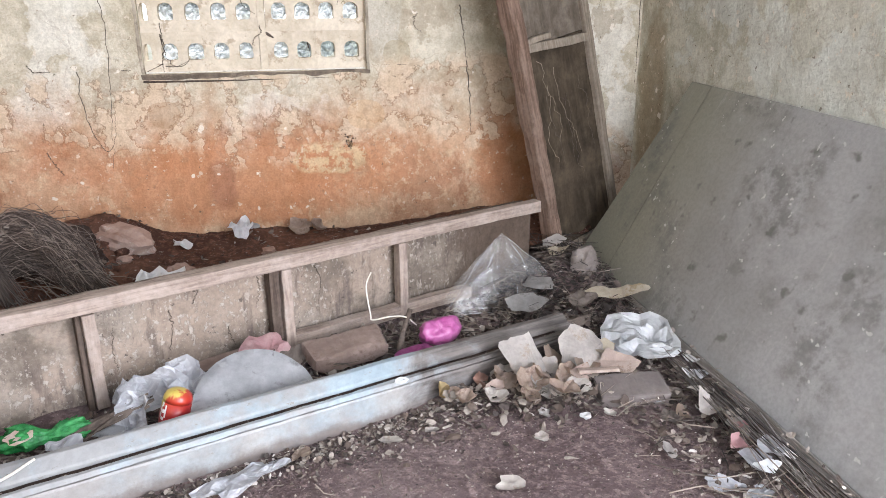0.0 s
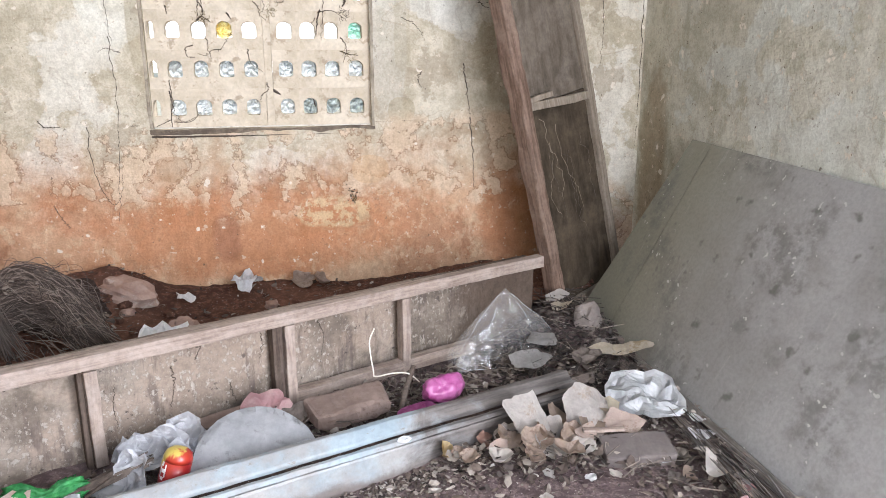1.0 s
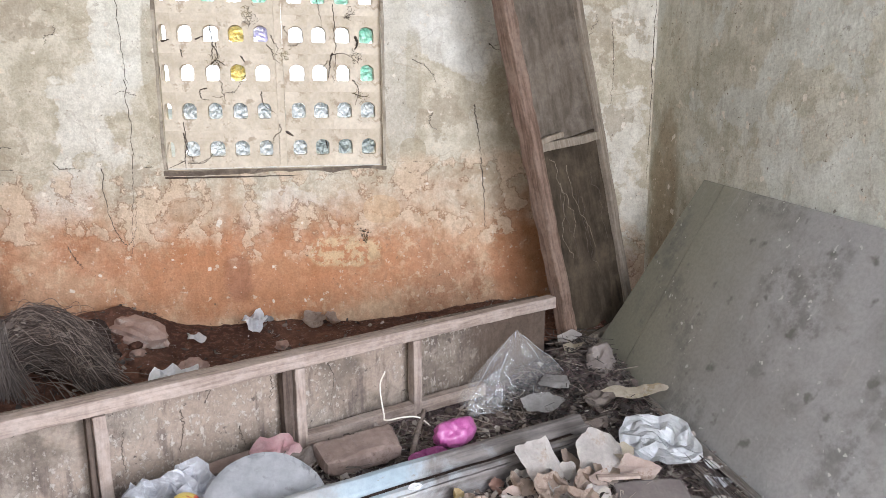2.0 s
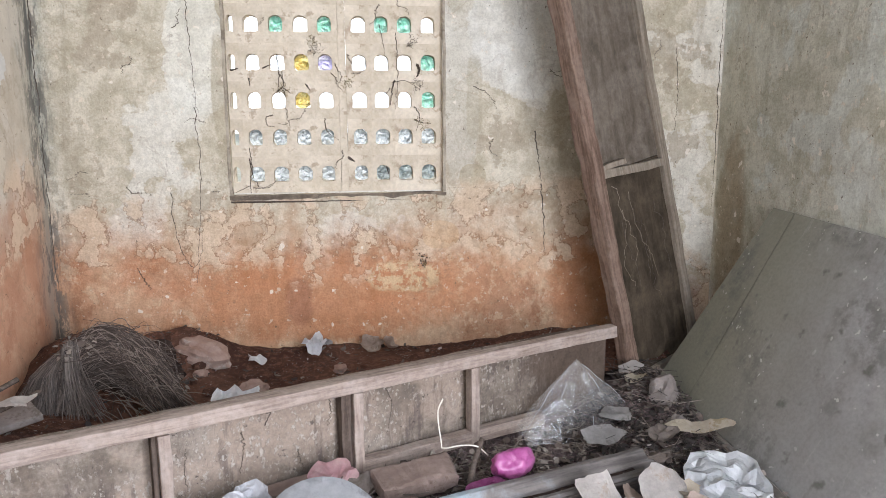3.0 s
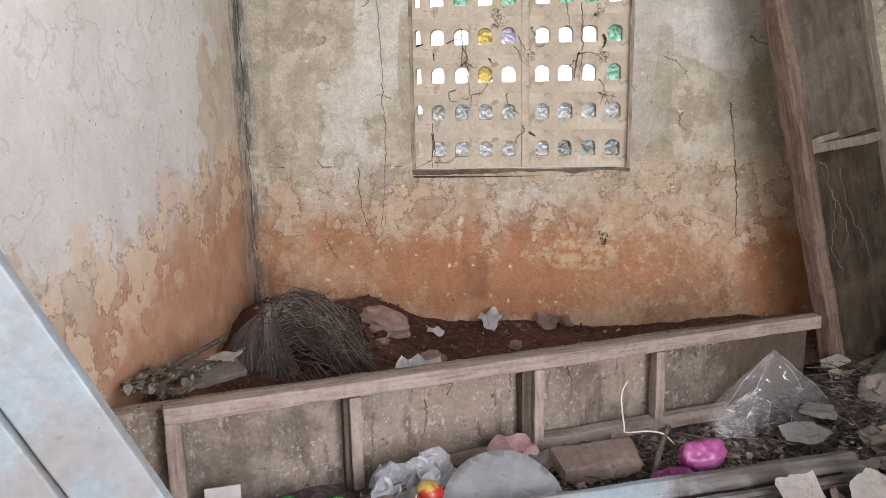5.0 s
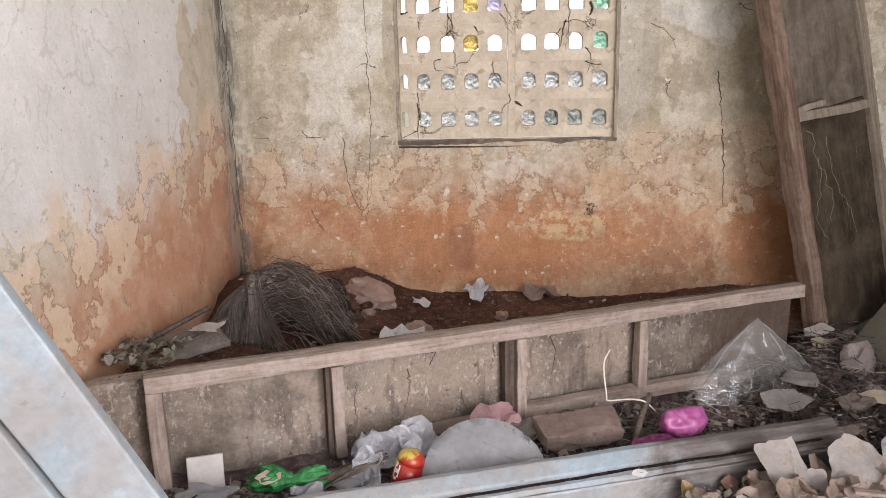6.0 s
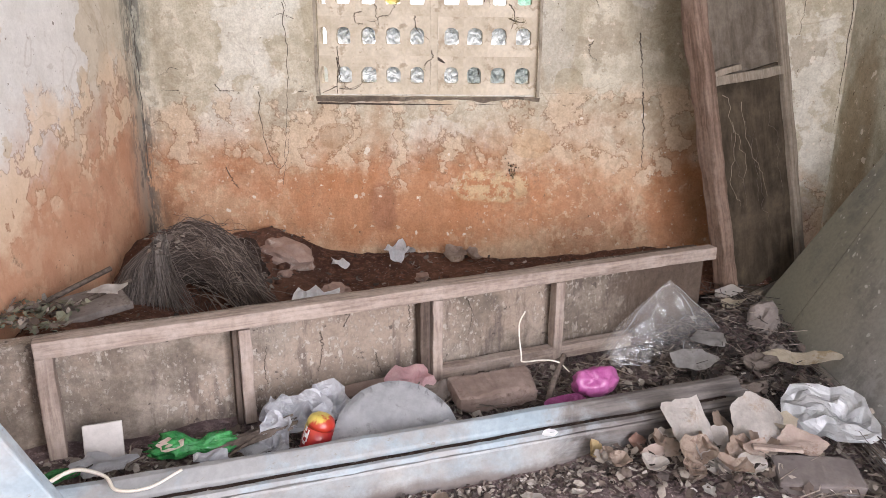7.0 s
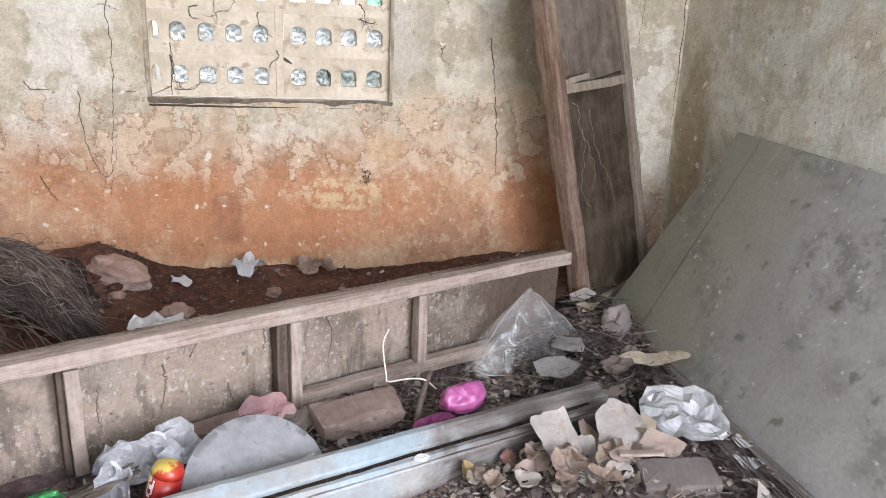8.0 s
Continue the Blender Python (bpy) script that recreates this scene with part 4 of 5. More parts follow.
for v in end.verts:
    v.co.x -= 0.11 * (1 - v.co.y / 0.795) * (1 - v.co.x / 0.133)
part("panel", end, "grey_door", door, "strip of the door past a seam")
part("panel", box(0.137, 2.0, 0.012, 0.795, -0.034, 0.002, 0.003, 20, 0.001, 22), "grey_door", door)
part("edge_strip", box(-0.10, 2.0, -0.012, 0.0115, -0.036, 0.007, 0.002, 24, 0.0015, 23), "lipping", door, "grey edge strip")

# ---- pale blue timber on the floor ----
beam_m = pose(*BEAM_AT, 0, 0, 0, BEAM_TURN)


def moulding(prof, length, n=60, splinter=0.05):
    """A length of timber of that section; the broken end splinters."""
    bm = bmesh.new()
    rows = []
    for i in range(n + 1):
        x = length * i / n
        row = []
        for k, (d, z) in enumerate(prof):
            xx = x + (splinter * noise.noise(Vector((k * 1.7, 2, 0))) if i == n else 0)
            w = 0.0018 * noise.noise(Vector((x * 8, k * 0.9, 1))) + 0.0012 * noise.noise(Vector((x * 30, k * 3, 4)))
            row.append(bm.verts.new((xx, d + w, z + w)))
        rows.append(row)
    for a, b in zip(rows, rows[1:]):
        for k in range(len(prof)):
            j = (k + 1) % len(prof)
            bm.faces.new((a[k], a[j], b[j], b[k]))
    bm.faces.new(rows[0])
    bm.faces.new(rows[-1][::-1])
    bmesh.ops.triangulate(bm, faces=[f for f in bm.faces if len(f.verts) > 4])
    return bm


timber = thing("timber", beam_m, "pale blue painted door jamb on the floor, bare at one end", "timber")
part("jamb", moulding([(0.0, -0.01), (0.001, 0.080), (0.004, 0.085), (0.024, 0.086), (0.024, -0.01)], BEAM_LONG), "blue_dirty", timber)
part("middle_strip", moulding([(0.006, 0.0875), (0.007, 0.091), (0.010, 0.099), (0.021, 0.100), (0.022, 0.097), (0.022, 0.0875)], BEAM_LONG - 0.06), "blue", timber)
# dirt fill, coloured dark so the groove reads deep and shaded
part("packed_dirt", moulding([(0.0245, 0.0), (0.0245, 0.092), (0.034, 0.095), (0.043, 0.094), (0.043, 0.0)], BEAM_LONG - 0.08), "soil_dark", timber, "dirt packed in the groove, darkened for its shade")
part("top_strip", moulding([(0.0435, 0.0), (0.0435, 0.101), (0.046, 0.107), (0.070, 0.127), (0.074, 0.129), (0.090, 0.128), (0.092, 0.0)], BEAM_LONG - 0.02), "blue", timber)
solo("broken_board", box(0, 0.24, 0, 0.11, 0, 0.030, 0.004, 10, 0.006, 31), "dark_stick", pose(1.10, 1.925, 0.075, -26, 2, 22), "dark broken board propped on the end of the jamb", "board")

# ---- pale blue leaning boards ----
lean = thing("leaning_board", pose(-0.02, 1.10, 0.0) @ pose(0, 0, 0, 0, 0, 20) @ pose(0, 0, 0, 4) @ pose(0, 0, 0, 0, -23.5), "pale blue painted boards leaning on the wall", "board")
part("board", box(-0.106, 0.0, -0.014, 0.014, 0.0, 1.75, 0.004, 24, 0.002, 41), "blue_board", lean)
part("board", box(-0.30, -0.113, -0.018, 0.006, 0.0, 1.72, 0.004, 24, 0.002, 42), "blue_board", lean)


# ---- cracks in the back wall ----
def crack(pts, r=0.0016, wobble=0.010, seed=0):
    line = smooth_line([(x, 0, z) for x, z in pts], 60)
    for i, p in enumerate(line):
        p.x += wobble * noise.noise(Vector((i * 0.21, seed, 0))) + wobble * 0.45 * noise.noise(Vector((i * 0.9, seed, 7)))
        p.z += wobble * 0.4 * noise.noise(Vector((seed, i * 0.5, 3)))
    bm = bmesh.new()
    tube_into(bm, line, r, 4, r * 0.4)
    return bm


CRACKS = [[(-0.24, 1.16), (-0.23, 0.95), (-0.245, 0.72), (-0.27, 0.46)], [(-0.35, 0.83), (-0.34, 0.66), (-0.29, 0.53), (-0.25, 0.57), (-0.24, 0.66)], [(-0.25, 1.60), (-0.24, 1.35), (-0.23, 1.14)],
          [(1.12, 1.06), (1.14, 0.92), (1.15, 0.85)], [(1.15, 0.84), (1.165, 0.68), (1.17, 0.54)], [(0.86, 1.24), (0.92, 1.21), (0.96, 1.15)], [(-0.04, 1.0), (-0.03, 0.88), (0.0, 0.84), (0.05, 0.86)],
          [(-0.5, 0.53), (-0.47, 0.47), (-0.45, 0.44)], [(0.10, 1.30), (0.105, 1.18), (0.12, 1.08)], [(0.55, 1.45), (0.555, 1.27), (0.545, 1.15)], [(1.72, 1.40), (1.735, 1.22), (1.73, 1.05)], [(1.918, 1.75), (1.915, 1.40), (1.919, 1.05), (1.916, 0.70)], [(-0.806, 1.75), (-0.809, 1.40), (-0.806, 1.0), (-0.808, 0.45)]]
for i, c in enumerate(CRACKS):
    ob = part("crack", crack(c, 0.0016 if i not in (3, 4, 11, 12) else 0.0026, seed=i), "crack", wall_back)
    ob.location = (0, -0.001 if i not in (6, 8, 9) else 0.026, 0)
for i in range(46):
    rnd = random.Random(600 + i)
    x, z, r = rnd.gauss(0.650, 0.011), rnd.gauss(0.520, 0.020), rnd.uniform(0.0015, 0.0048)
    x -= 0.35 * (z - 0.52)
    ob = part("moss", crumpled(r, r * rnd.uniform(0.4, 1.0), 0.004, 77 + i, 3, 8, 0.7), "crack" if i % 3 else "vine_olive", wall_back, "dark tuft of moss")
    ob.matrix_basis = pose(x, -0.002, z, 90, 47 * i, 0)
for i in range(34):
    rnd = random.Random(500 + i)
    over = i < 10
    x, z = (rnd.uniform(-0.08, 0.72), rnd.uniform(0.86, 1.62)) if over else (rnd.uniform(-0.7, 1.7), rnd.uniform(0.45, 1.5))
    a, pts = rnd.uniform(-2.6, -0.5), []
    for _ in range(4):
        pts.append((min(0.725, max(-0.10, x)) if over else x, max(z, 0.83)))
        a += rnd.gauss(0, 0.7)
        x, z = x + 0.03 * math.cos(a), z + 0.03 * math.sin(a)
    ob = part("crack" if not over else "dry_vine", crack(pts, rnd.uniform(0.0008, 0.0017), 0.012, 40 + i), "crack" if i % 3 else "dark_stick", wall_back)
    ob.location = (0, 0.024 if over else -0.001, 0)
# dark line drawn for the shadow under the sill
ob = part("crack", crack([(-0.12, 0.786), (0.2, 0.784), (0.5, 0.7855), (0.744, 0.785)], 0.004, 0.004, 33), "crack", wall_back)


VINES = [([(0.485, 1.482), (0.496, 1.425), (0.509, 1.348)], 0.0013),
         ([(0.544, 1.265), (0.533, 1.231), (0.525, 1.167)], 0.0034),
         ([(0.024, 1.31), (0.044, 1.319), (0.07, 1.326)], 0.003),
         ([(0.08, 1.363), (0.087, 1.295), (0.079, 1.216)], 0.0024),
         ([(0.085, 1.295), (0.1, 1.27), (0.107, 1.253)], 0.002),
         ([(0.079, 1.221), (0.099, 1.234), (0.13, 1.214)], 0.0024),
         ([(-0.044, 0.959), (-0.037, 0.902), (-0.046, 0.85), (-0.037, 0.797)], 0.0026),
         ([(-0.044, 0.85), (-0.078, 0.834), (-0.108, 0.821)], 0.0016),
         ([(-0.036, 0.84), (0.027, 0.841), (0.064, 0.876)], 0.0016),
         ([(0.259, 1.115), (0.268, 1.064), (0.314, 1.028)], 0.0018),
         ([(0.35, 0.957), (0.376, 0.941)], 0.006),
         ([(0.635, 1.327), (0.643, 1.303), (0.634, 1.279)], 0.006),
         ([(0.534, 1.255), (0.589, 1.262), (0.65, 1.225)], 0.0014),
         ([(0.622, 1.161), (0.643, 1.121), (0.629, 1.061)], 0.002),
         ([(0.623, 1.106), (0.654, 1.096), (0.689, 1.091)], 0.0018),
         ([(-0.099, 1.302), (-0.07, 1.309)], 0.004),
         ([(0.505, 0.92), (0.512, 0.889)], 0.003),
         ([(0.191, 1.249), (0.204, 1.227)], 0.002),
         ([(-0.03, 1.272), (-0.027, 1.242)], 0.002)]
for i, (pts, r) in enumerate(VINES):
    ob = part("dry_vine", crack(pts, r, 0.006, 140 + i), "crack" if i % 2 else "dark_stick", grille, "dead creeper stem on the cement")
    ob.location = (0, -0.002, 0)
for i, (x, z) in enumerate([(0.222, 1.419), (0.227, 1.381), (0.649, 1.096), (0.615, 1.409), (0.099, 1.228), (0.634, 1.249), (0.358, 1.252)]):
    rnd = random.Random(700 + i)
    bm = bmesh.new()
    for k in range(16):
        p = Vector((x + rnd.gauss(0, 0.013), -0.004, z + rnd.gauss(0, 0.013)))
        a = rnd.uniform(0, 6.3)
        tube_into(bm, [p, p + Vector((0.009 * math.cos(a), -0.003 * rnd.random(), 0.009 * math.sin(a))), p + Vector((0.016 * math.cos(a + 0.7), 0.001, 0.016 * math.sin(a + 0.7)))], 0.0012, 3, 0.0006)
    part("dry_vine", bm, "crack" if i % 2 else "vine_olive", grille, "tangle of dead creeper")


for i, c in enumerate([[(0.697, 0.249), (0.7, 0.193), (0.685, 0.124)], [(0.858, 0.156), (0.863, 0.124), (0.875, 0.089)], [(0.747, 0.299), (0.781, 0.317), (0.85, 0.317)], [(0.762, 0.253), (0.781, 0.285), (0.773, 0.307)], [(0.546, 0.236), (0.537, 0.169), (0.542, 0.106)], [(0.956, 0.312), (0.966, 0.257), (0.954, 0.204)], [(1.151, 0.284), (1.171, 0.226), (1.153, 0.134)]]):
    ob = part("crack", crack(c, 0.0016, 0.008, 240 + i), "crack", low_wall)
    ob.location = (0, 0.061, 0)


# ---- litter ----
def scraps(name, count, where, size, material, label, seed, height=ground_height, lift=0.012, curl=0.25):
    """Dry leaf bits and flakes: small bent polygons strewn over the ground."""
    rnd = random.Random(seed)
    verts, faces = [], []
    for _ in range(count):
        x, y = where(rnd)
        s = size * rnd.uniform(0.35, 1.25) ** 1.3
        n, base = rnd.choice((5, 6, 7)), len(verts)
        q = Euler((rnd.gauss(0, 0.38), rnd.gauss(0, 0.38), rnd.uniform(0, 6.3))).to_quaternion()
        mid = Vector((x, y, height(x, y) + rnd.uniform(0, lift) + s * 0.12))
        bend, slim = rnd.uniform(-curl, curl), rnd.uniform(0.25, 0.9)
        verts.append(mid)
        for k in range(n):
            a = 2 * math.pi * k / n
            r = s * rnd.uniform(0.65, 1.1)
            verts.append(mid + q @ Vector((r * math.cos(a), r * slim * math.sin(a), bend * r * abs(math.cos(a)) + s * 0.15 * rnd.uniform(-1, 1))))
        faces += [(base, base + 1 + k, base + 1 + (k + 1) % n) for k in range(n)]
    me = bpy.data.meshes.new("mesh")
    me.from_pydata(verts, [], faces)
    me.materials.append(M[material])
    return tagged(new(name, me), label, "litter", "", "stuff")


def on_beam(s, d):
    p = Vector(BEAM_AT) + BEAM_U * s + BEAM_V * d
    return p.x, p.y


def trough(rnd):
    while True:
        x, y = on_beam(rnd.uniform(0.0, 1.95), rnd.uniform(0.10, 0.62))
        if behind_leaf(x, y) < -0.01 and x > LEFT + 0.02 and x < 1.5:
            return x, y


def before_beam(rnd):
    s = 0.35 + 1.6 * rnd.random() ** 0.75
    return on_beam(s, -0.012 - abs(rnd.gauss(0, 0.035 + 0.05 * s / 2)))


def pile(rnd):
    return rnd.gauss(1.06, 0.14), rnd.gauss(1.68, 0.07)


def corner(rnd):
    while True:
        x, y = rnd.uniform(1.02, 1.58), rnd.uniform(1.95, 2.85)
        if behind_leaf(x, y) < -0.02 or x > 1.32:
            return x, y


def door_foot(rnd):
    return 1.53 - abs(rnd.gauss(0, 0.09)), rnd.uniform(0.75, 2.1)


def open_floor(rnd):
    return rnd.uniform(-0.6, 1.5), rnd.uniform(0.3, 1.7)


def seen_floor(rnd):
    return rnd.uniform(0.0, 1.52), rnd.uniform(1.02, 1.72)


def over_fill(rnd):
    while True:
        x, y = rnd.uniform(LEFT + 0.02, 1.4), rnd.uniform(1.7, 2.98)
        if behind_leaf(x, y) > 0.14:
            return x, y


scraps("leaf_litter", 2600, trough, 0.016, "litter", "brown dry leaf litter between jamb and low wall", 1)
scraps("leaf_litter", 2400, before_beam, 0.0095, "litter", "dry leaf bits along the foot of the jamb", 2)
scraps("leaf_litter", 620, pile, 0.018, "litter", "heap of dry brown leaves", 3, lift=0.03)
# darker palette than the other litter: corner shade is in the colour
scraps("leaf_litter", 2400, corner, 0.016, "litter_dark", "leaf litter coloured darker for the shaded corner", 4, lift=0.03)
scraps("leaf_litter", 620, door_foot, 0.015, "litter", "litter along the foot of the grey door", 5)
scraps("leaf_litter", 170, door_foot, 0.013, "litter", "leaf bits caught on the broom stems", 15, lift=0.085)
scraps("chips", 90, door_foot, 0.009, "pale_chip", "pale bits caught on the broom stems", 16, lift=0.085)
scraps("chips", 330, before_beam, 0.008, "pale_chip", "pale flakes of bark and paper", 6)
scraps("chips", 420, open_floor, 0.0045, "pale_chip", "tiny pale chips on the earth", 7, lift=0.002)
scraps("chips", 2600, seen_floor, 0.0042, "litter", "crumbs of earth and dry leaf", 18, lift=0.002)
scraps("chips", 500, seen_floor, 0.0035, "pale_chip", "tiny pale grit on the earth", 19, lift=0.002)
scraps("chips", 700, open_floor, 0.006, "litter", "crumbs of earth and leaf", 8, lift=0.002)
scraps("chips", 200, trough, 0.011, "pale_chip", "pale scraps among the litter", 9)
scraps("chips", 160, corner, 0.014, "pale_chip", "pale scraps in the corner", 10, lift=0.03)
scraps("leaf_litter", 700, over_fill, 0.013, "litter", "leaf bits on the heaped earth", 11, fill_height)
scraps("chips", 70, over_fill, 0.010, "pale_chip", "pale chips on the heaped earth", 12, fill_height)


def twig_maker(where, height, length, up=0.03):
    def make(rnd):
        x, y = where(rnd)
        a, n = rnd.uniform(0, 6.3), length * rnd.uniform(0.5, 1.3)
        z = height(x, y) + 0.006 + rnd.uniform(0, up)
        b = rnd.uniform(-0.22, 0.22) * n
        return [(x - math.cos(a) * n / 2, y - math.sin(a) * n / 2, z), (x - math.sin(a) * b, y + math.cos(a) * b, z + rnd.uniform(0, 0.012)), (x + math.cos(a) * n / 2, y + math.sin(a) * n / 2, z + rnd.uniform(-0.004, 0.02))]
    return make


def twigs_right(rnd):
    x, y = corner(rnd)
    return min(x, 1.47), min(y, 2.66)


def twigs_trough(rnd):
    while True:
        x, y = trough(rnd)
        if behind_leaf(x, y) < -0.07 and behind_beam(x, y) > 0.16:
            return x, y


strands("twigs", twig_maker(twigs_right, ground_height, 0.13, 0.05), 230, 0.0013, Matrix(), "tangle of dry twigs in the corner", "twigs", 21, "straw_dark", kind="stuff")
strands("twigs", twig_maker(twigs_trough, ground_height, 0.10, 0.03), 150, 0.0018, Matrix(), "thin dry twigs among the litter", "twigs", 22, kind="stuff")
strands("twigs", twig_maker(open_floor, lambda x, y: ground_height(x, y) - 0.003, 0.05, 0.003), 60, 0.0011, Matrix(), "stray bits of straw on the earth", "twigs", 23, kind="stuff")


def broom_foot(rnd):
    """Long stems of a broom lying along the foot of the grey door."""
    x0, y0 = 1.455 + rnd.gauss(0, 0.022), 1.76 + rnd.uniform(-0.40, 0.0)
    a, n = radians(-85 + rnd.gauss(0, 5.5)), rnd.uniform(0.18, 0.7)
    x1, y1 = min(1.525, x0 + n * math.cos(a)), y0 + n * math.sin(a)
    z = 0.03 + 0.04 * rnd.random()
    return smooth_line([(x0, y0, z + 0.025), ((x0 + x1) / 2 + rnd.gauss(0, 0.010), (y0 + y1) / 2, z + rnd.gauss(0, 0.006)), (x1, y1, max(0.008, z - 0.02))], 6)


def broom(x, y, z, label, bundles, seed):
    """A broom of loose stems: each bundle is a part (maker, count, thickness, material, label)."""
    whole = thing("broom", pose(x, y, z), label, "broom")
    for k, (make, count, radius, mat, words) in enumerate(bundles):
        ob = strands("brush", make, count, radius, Matrix(), words, "", seed + k, mat, "stuff")
        ob.parent, ob.matrix_parent_inverse = whole, pose(-x, -y, -z)
    return whole


broom(1.46, 1.6, 0.01, "spread stems of an old stick broom beside the grey door", [(broom_foot, 44, 0.0013, "straw_grey", "grey brown outer stems"), (broom_foot, 34, 0.0014, "straw_dark", "dark inner stems"), (broom_foot, 7, 0.0019, "dark_stick", "thicker broken stems")], 31)


foot_strip = lambda r: (r.uniform(1.22, 1.50), r.uniform(1.15, 1.92))
for k, (x, y, z, rx, ry, yaw, tilt, mat, label) in enumerate([(1.468, 1.635, 0.072, 0.040, 0.024, -40, 14, "bright_paper", "white paper scrap on the broom stems"), (1.415, 1.475, 0.066, 0.034, 0.040, 10, 22, "card", "beige card scrap on the broom stems"),
                                                       (1.432, 1.372, 0.066, 0.034, 0.034, 35, 16, "card", "pale card scrap standing in the broom stems"), (1.395, 1.310, 0.058, 0.030, 0.030, 25, 25, "pink_paper", "faded pink scrap in the broom stems"),
                                                       (1.398, 1.255, 0.055, 0.050, 0.045, 40, 20, "grey_film", "cloudy plastic scrap by the grey door"), (1.392, 1.212, 0.066, 0.034, 0.020, -15, 18, "bright_paper", "white scrap by the grey door"),
                                                       (1.345, 1.60, 0.04, 0.032, 0.026, 30, 20, "disc", "grey flake beside the broom stems"), (1.36, 1.50, 0.03, 0.045, 0.022, 70, 12, "card_brown", "brown card scrap beside the broom stems")]):
    solo("scrap", torn_card(rx, ry, 300 + k, 0.02, 0.02 * (k % 2), 0.10), mat, pose(x, y, z - 0.014) @ pose(0, 0, 0, 0, 0, yaw) @ pose(0, 0, 0, 0.6 * tilt), label, "scrap")
scraps("leaf_litter", 420, foot_strip, 0.014, "litter", "leaf bits among the broom stems", 41, lift=0.02)
scraps("chips", 110, foot_strip, 0.013, "pale_chip", "pale scraps among the broom stems", 42, lift=0.03)
strands("twigs", twig_maker(foot_strip, ground_height, 0.13, 0.03), 45, 0.0018, Matrix(), "thin dry twigs beside the grey door", "twigs", 43, kind="stuff")


def arch(low, high, reach, wild):
    """Stems that leave the neck of the broom, arch over and droop to the earth, one layer over another."""
    def make(rnd):
        w = wild * rnd.choice((0.5, 0.8, 0.8, 1.8))
        g = lambda s: rnd.gauss(0, s * w)
        k = rnd.random()
        z = low + (high - low) * k
        far, drop = reach * (1.12 - 0.22 * k) * rnd.uniform(0.75, 1.1), rnd.uniform(0.6, 1.1)
        y = 2.51 - 0.05 * (1 - k) + g(0.018)
        return smooth_line([(-0.565 + g(0.018), y + 0.02, z - 0.03 + g(0.012)), (-0.565 + 0.30 * far + g(0.012), y, z + 0.012 + g(0.011)), (-0.565 + 0.58 * far + g(0.014), y - 0.025, z + g(0.012)),
                            (-0.565 + 0.82 * far + g(0.014), y - 0.05 + g(0.01), max(0.14, z - 0.055 * drop + g(0.014))), (-0.565 + far + g(0.016), y - 0.075 + g(0.01), max(0.13, z - 0.135 * drop + g(0.018)))], 20)
    return make


def neck(rnd):
    """The upright end of the broom, paler, spreading a little downwards."""
    k, d = rnd.uniform(-1, 1), rnd.gauss(0, 0.012)
    return smooth_line([(-0.575 + 0.020 * k, 2.46 + d, 0.385 + rnd.gauss(0, 0.010)), (-0.560 + 0.024 * k + rnd.gauss(0, 0.006), 2.42 + d, 0.29 + rnd.gauss(0, 0.02)), (-0.520 + 0.05 * k + rnd.gauss(0, 0.016), 2.38 + d, 0.17 + rnd.gauss(0, 0.03))], 9)


def skirt(rnd):
    """Fine grey stems that hang from the neck towards the left wall."""
    k = rnd.random()
    return smooth_line([(-0.575 - 0.02 * k, 2.50 + rnd.gauss(0, 0.012), 0.385 - 0.02 * k + rnd.gauss(0, 0.008)), (-0.575 - 0.125 * k + rnd.gauss(0, 0.008), 2.47 + rnd.gauss(0, 0.014), 0.30 - 0.02 * k), (-0.55 - 0.205 * k + rnd.gauss(0, 0.014), 2.44 + rnd.gauss(0, 0.012), 0.155 + rnd.gauss(0, 0.018))], 6)


def stray(rnd):
    x, y, a = rnd.uniform(-0.52, -0.22), 2.40 + rnd.gauss(0, 0.03), rnd.gauss(-0.75, 0.5)
    n, z = rnd.uniform(0.06, 0.15), rnd.uniform(0.18, 0.36)
    z = min(z, 0.40 - 0.8 * max(0.0, x + 0.45))
    return smooth_line([(x, y, z), (x + n * 0.5 * math.cos(a), y - 0.015, z + 0.5 * n * math.sin(a) + 0.008), (x + n * math.cos(a), y - 0.03, max(0.135, z + n * math.sin(a)))], 6)


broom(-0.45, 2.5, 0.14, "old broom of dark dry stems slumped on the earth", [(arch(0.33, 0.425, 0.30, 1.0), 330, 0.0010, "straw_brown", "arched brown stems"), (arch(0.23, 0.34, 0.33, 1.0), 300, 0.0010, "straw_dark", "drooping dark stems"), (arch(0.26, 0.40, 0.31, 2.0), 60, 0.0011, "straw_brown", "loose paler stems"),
                                                                                  (stray, 90, 0.0012, "straw", "broken stray stems")], 132)
broom(-0.56, 2.42, 0.15, "worn broom head standing in the corner", [(neck, 120, 0.0011, "straw_web", "pale upright stems"), (skirt, 620, 0.0010, "straw_web", "fine grey hanging stems")], 142)
scraps("leaf_litter", 260, lambda r: (r.uniform(-0.62, -0.2), r.uniform(2.36, 2.6)), 0.013, "litter", "leaf bits and dust caught in the broom stems", 17, lambda x, y: 0.20 + 0.16 * smoothstep(-0.2, -0.45, x), 0.05)
# dark lump paints the shaded void beneath the stems
solo("earth_clod", lump(0.16, 0.07, 0.13, 61, 0.3, 2.4, 4), "soil_dark", pose(-0.42, 2.60, 0.15, 0, 0, -10), "earth darkened for the shaded hollow under the broom stems", "earth", smooth=True)
solo("earth_clod", lump(0.10, 0.06, 0.08, 62, 0.3, 2.4, 4), "soil", pose(-0.63, 2.62, 0.17), "dark earth in the corner", "earth", smooth=True)


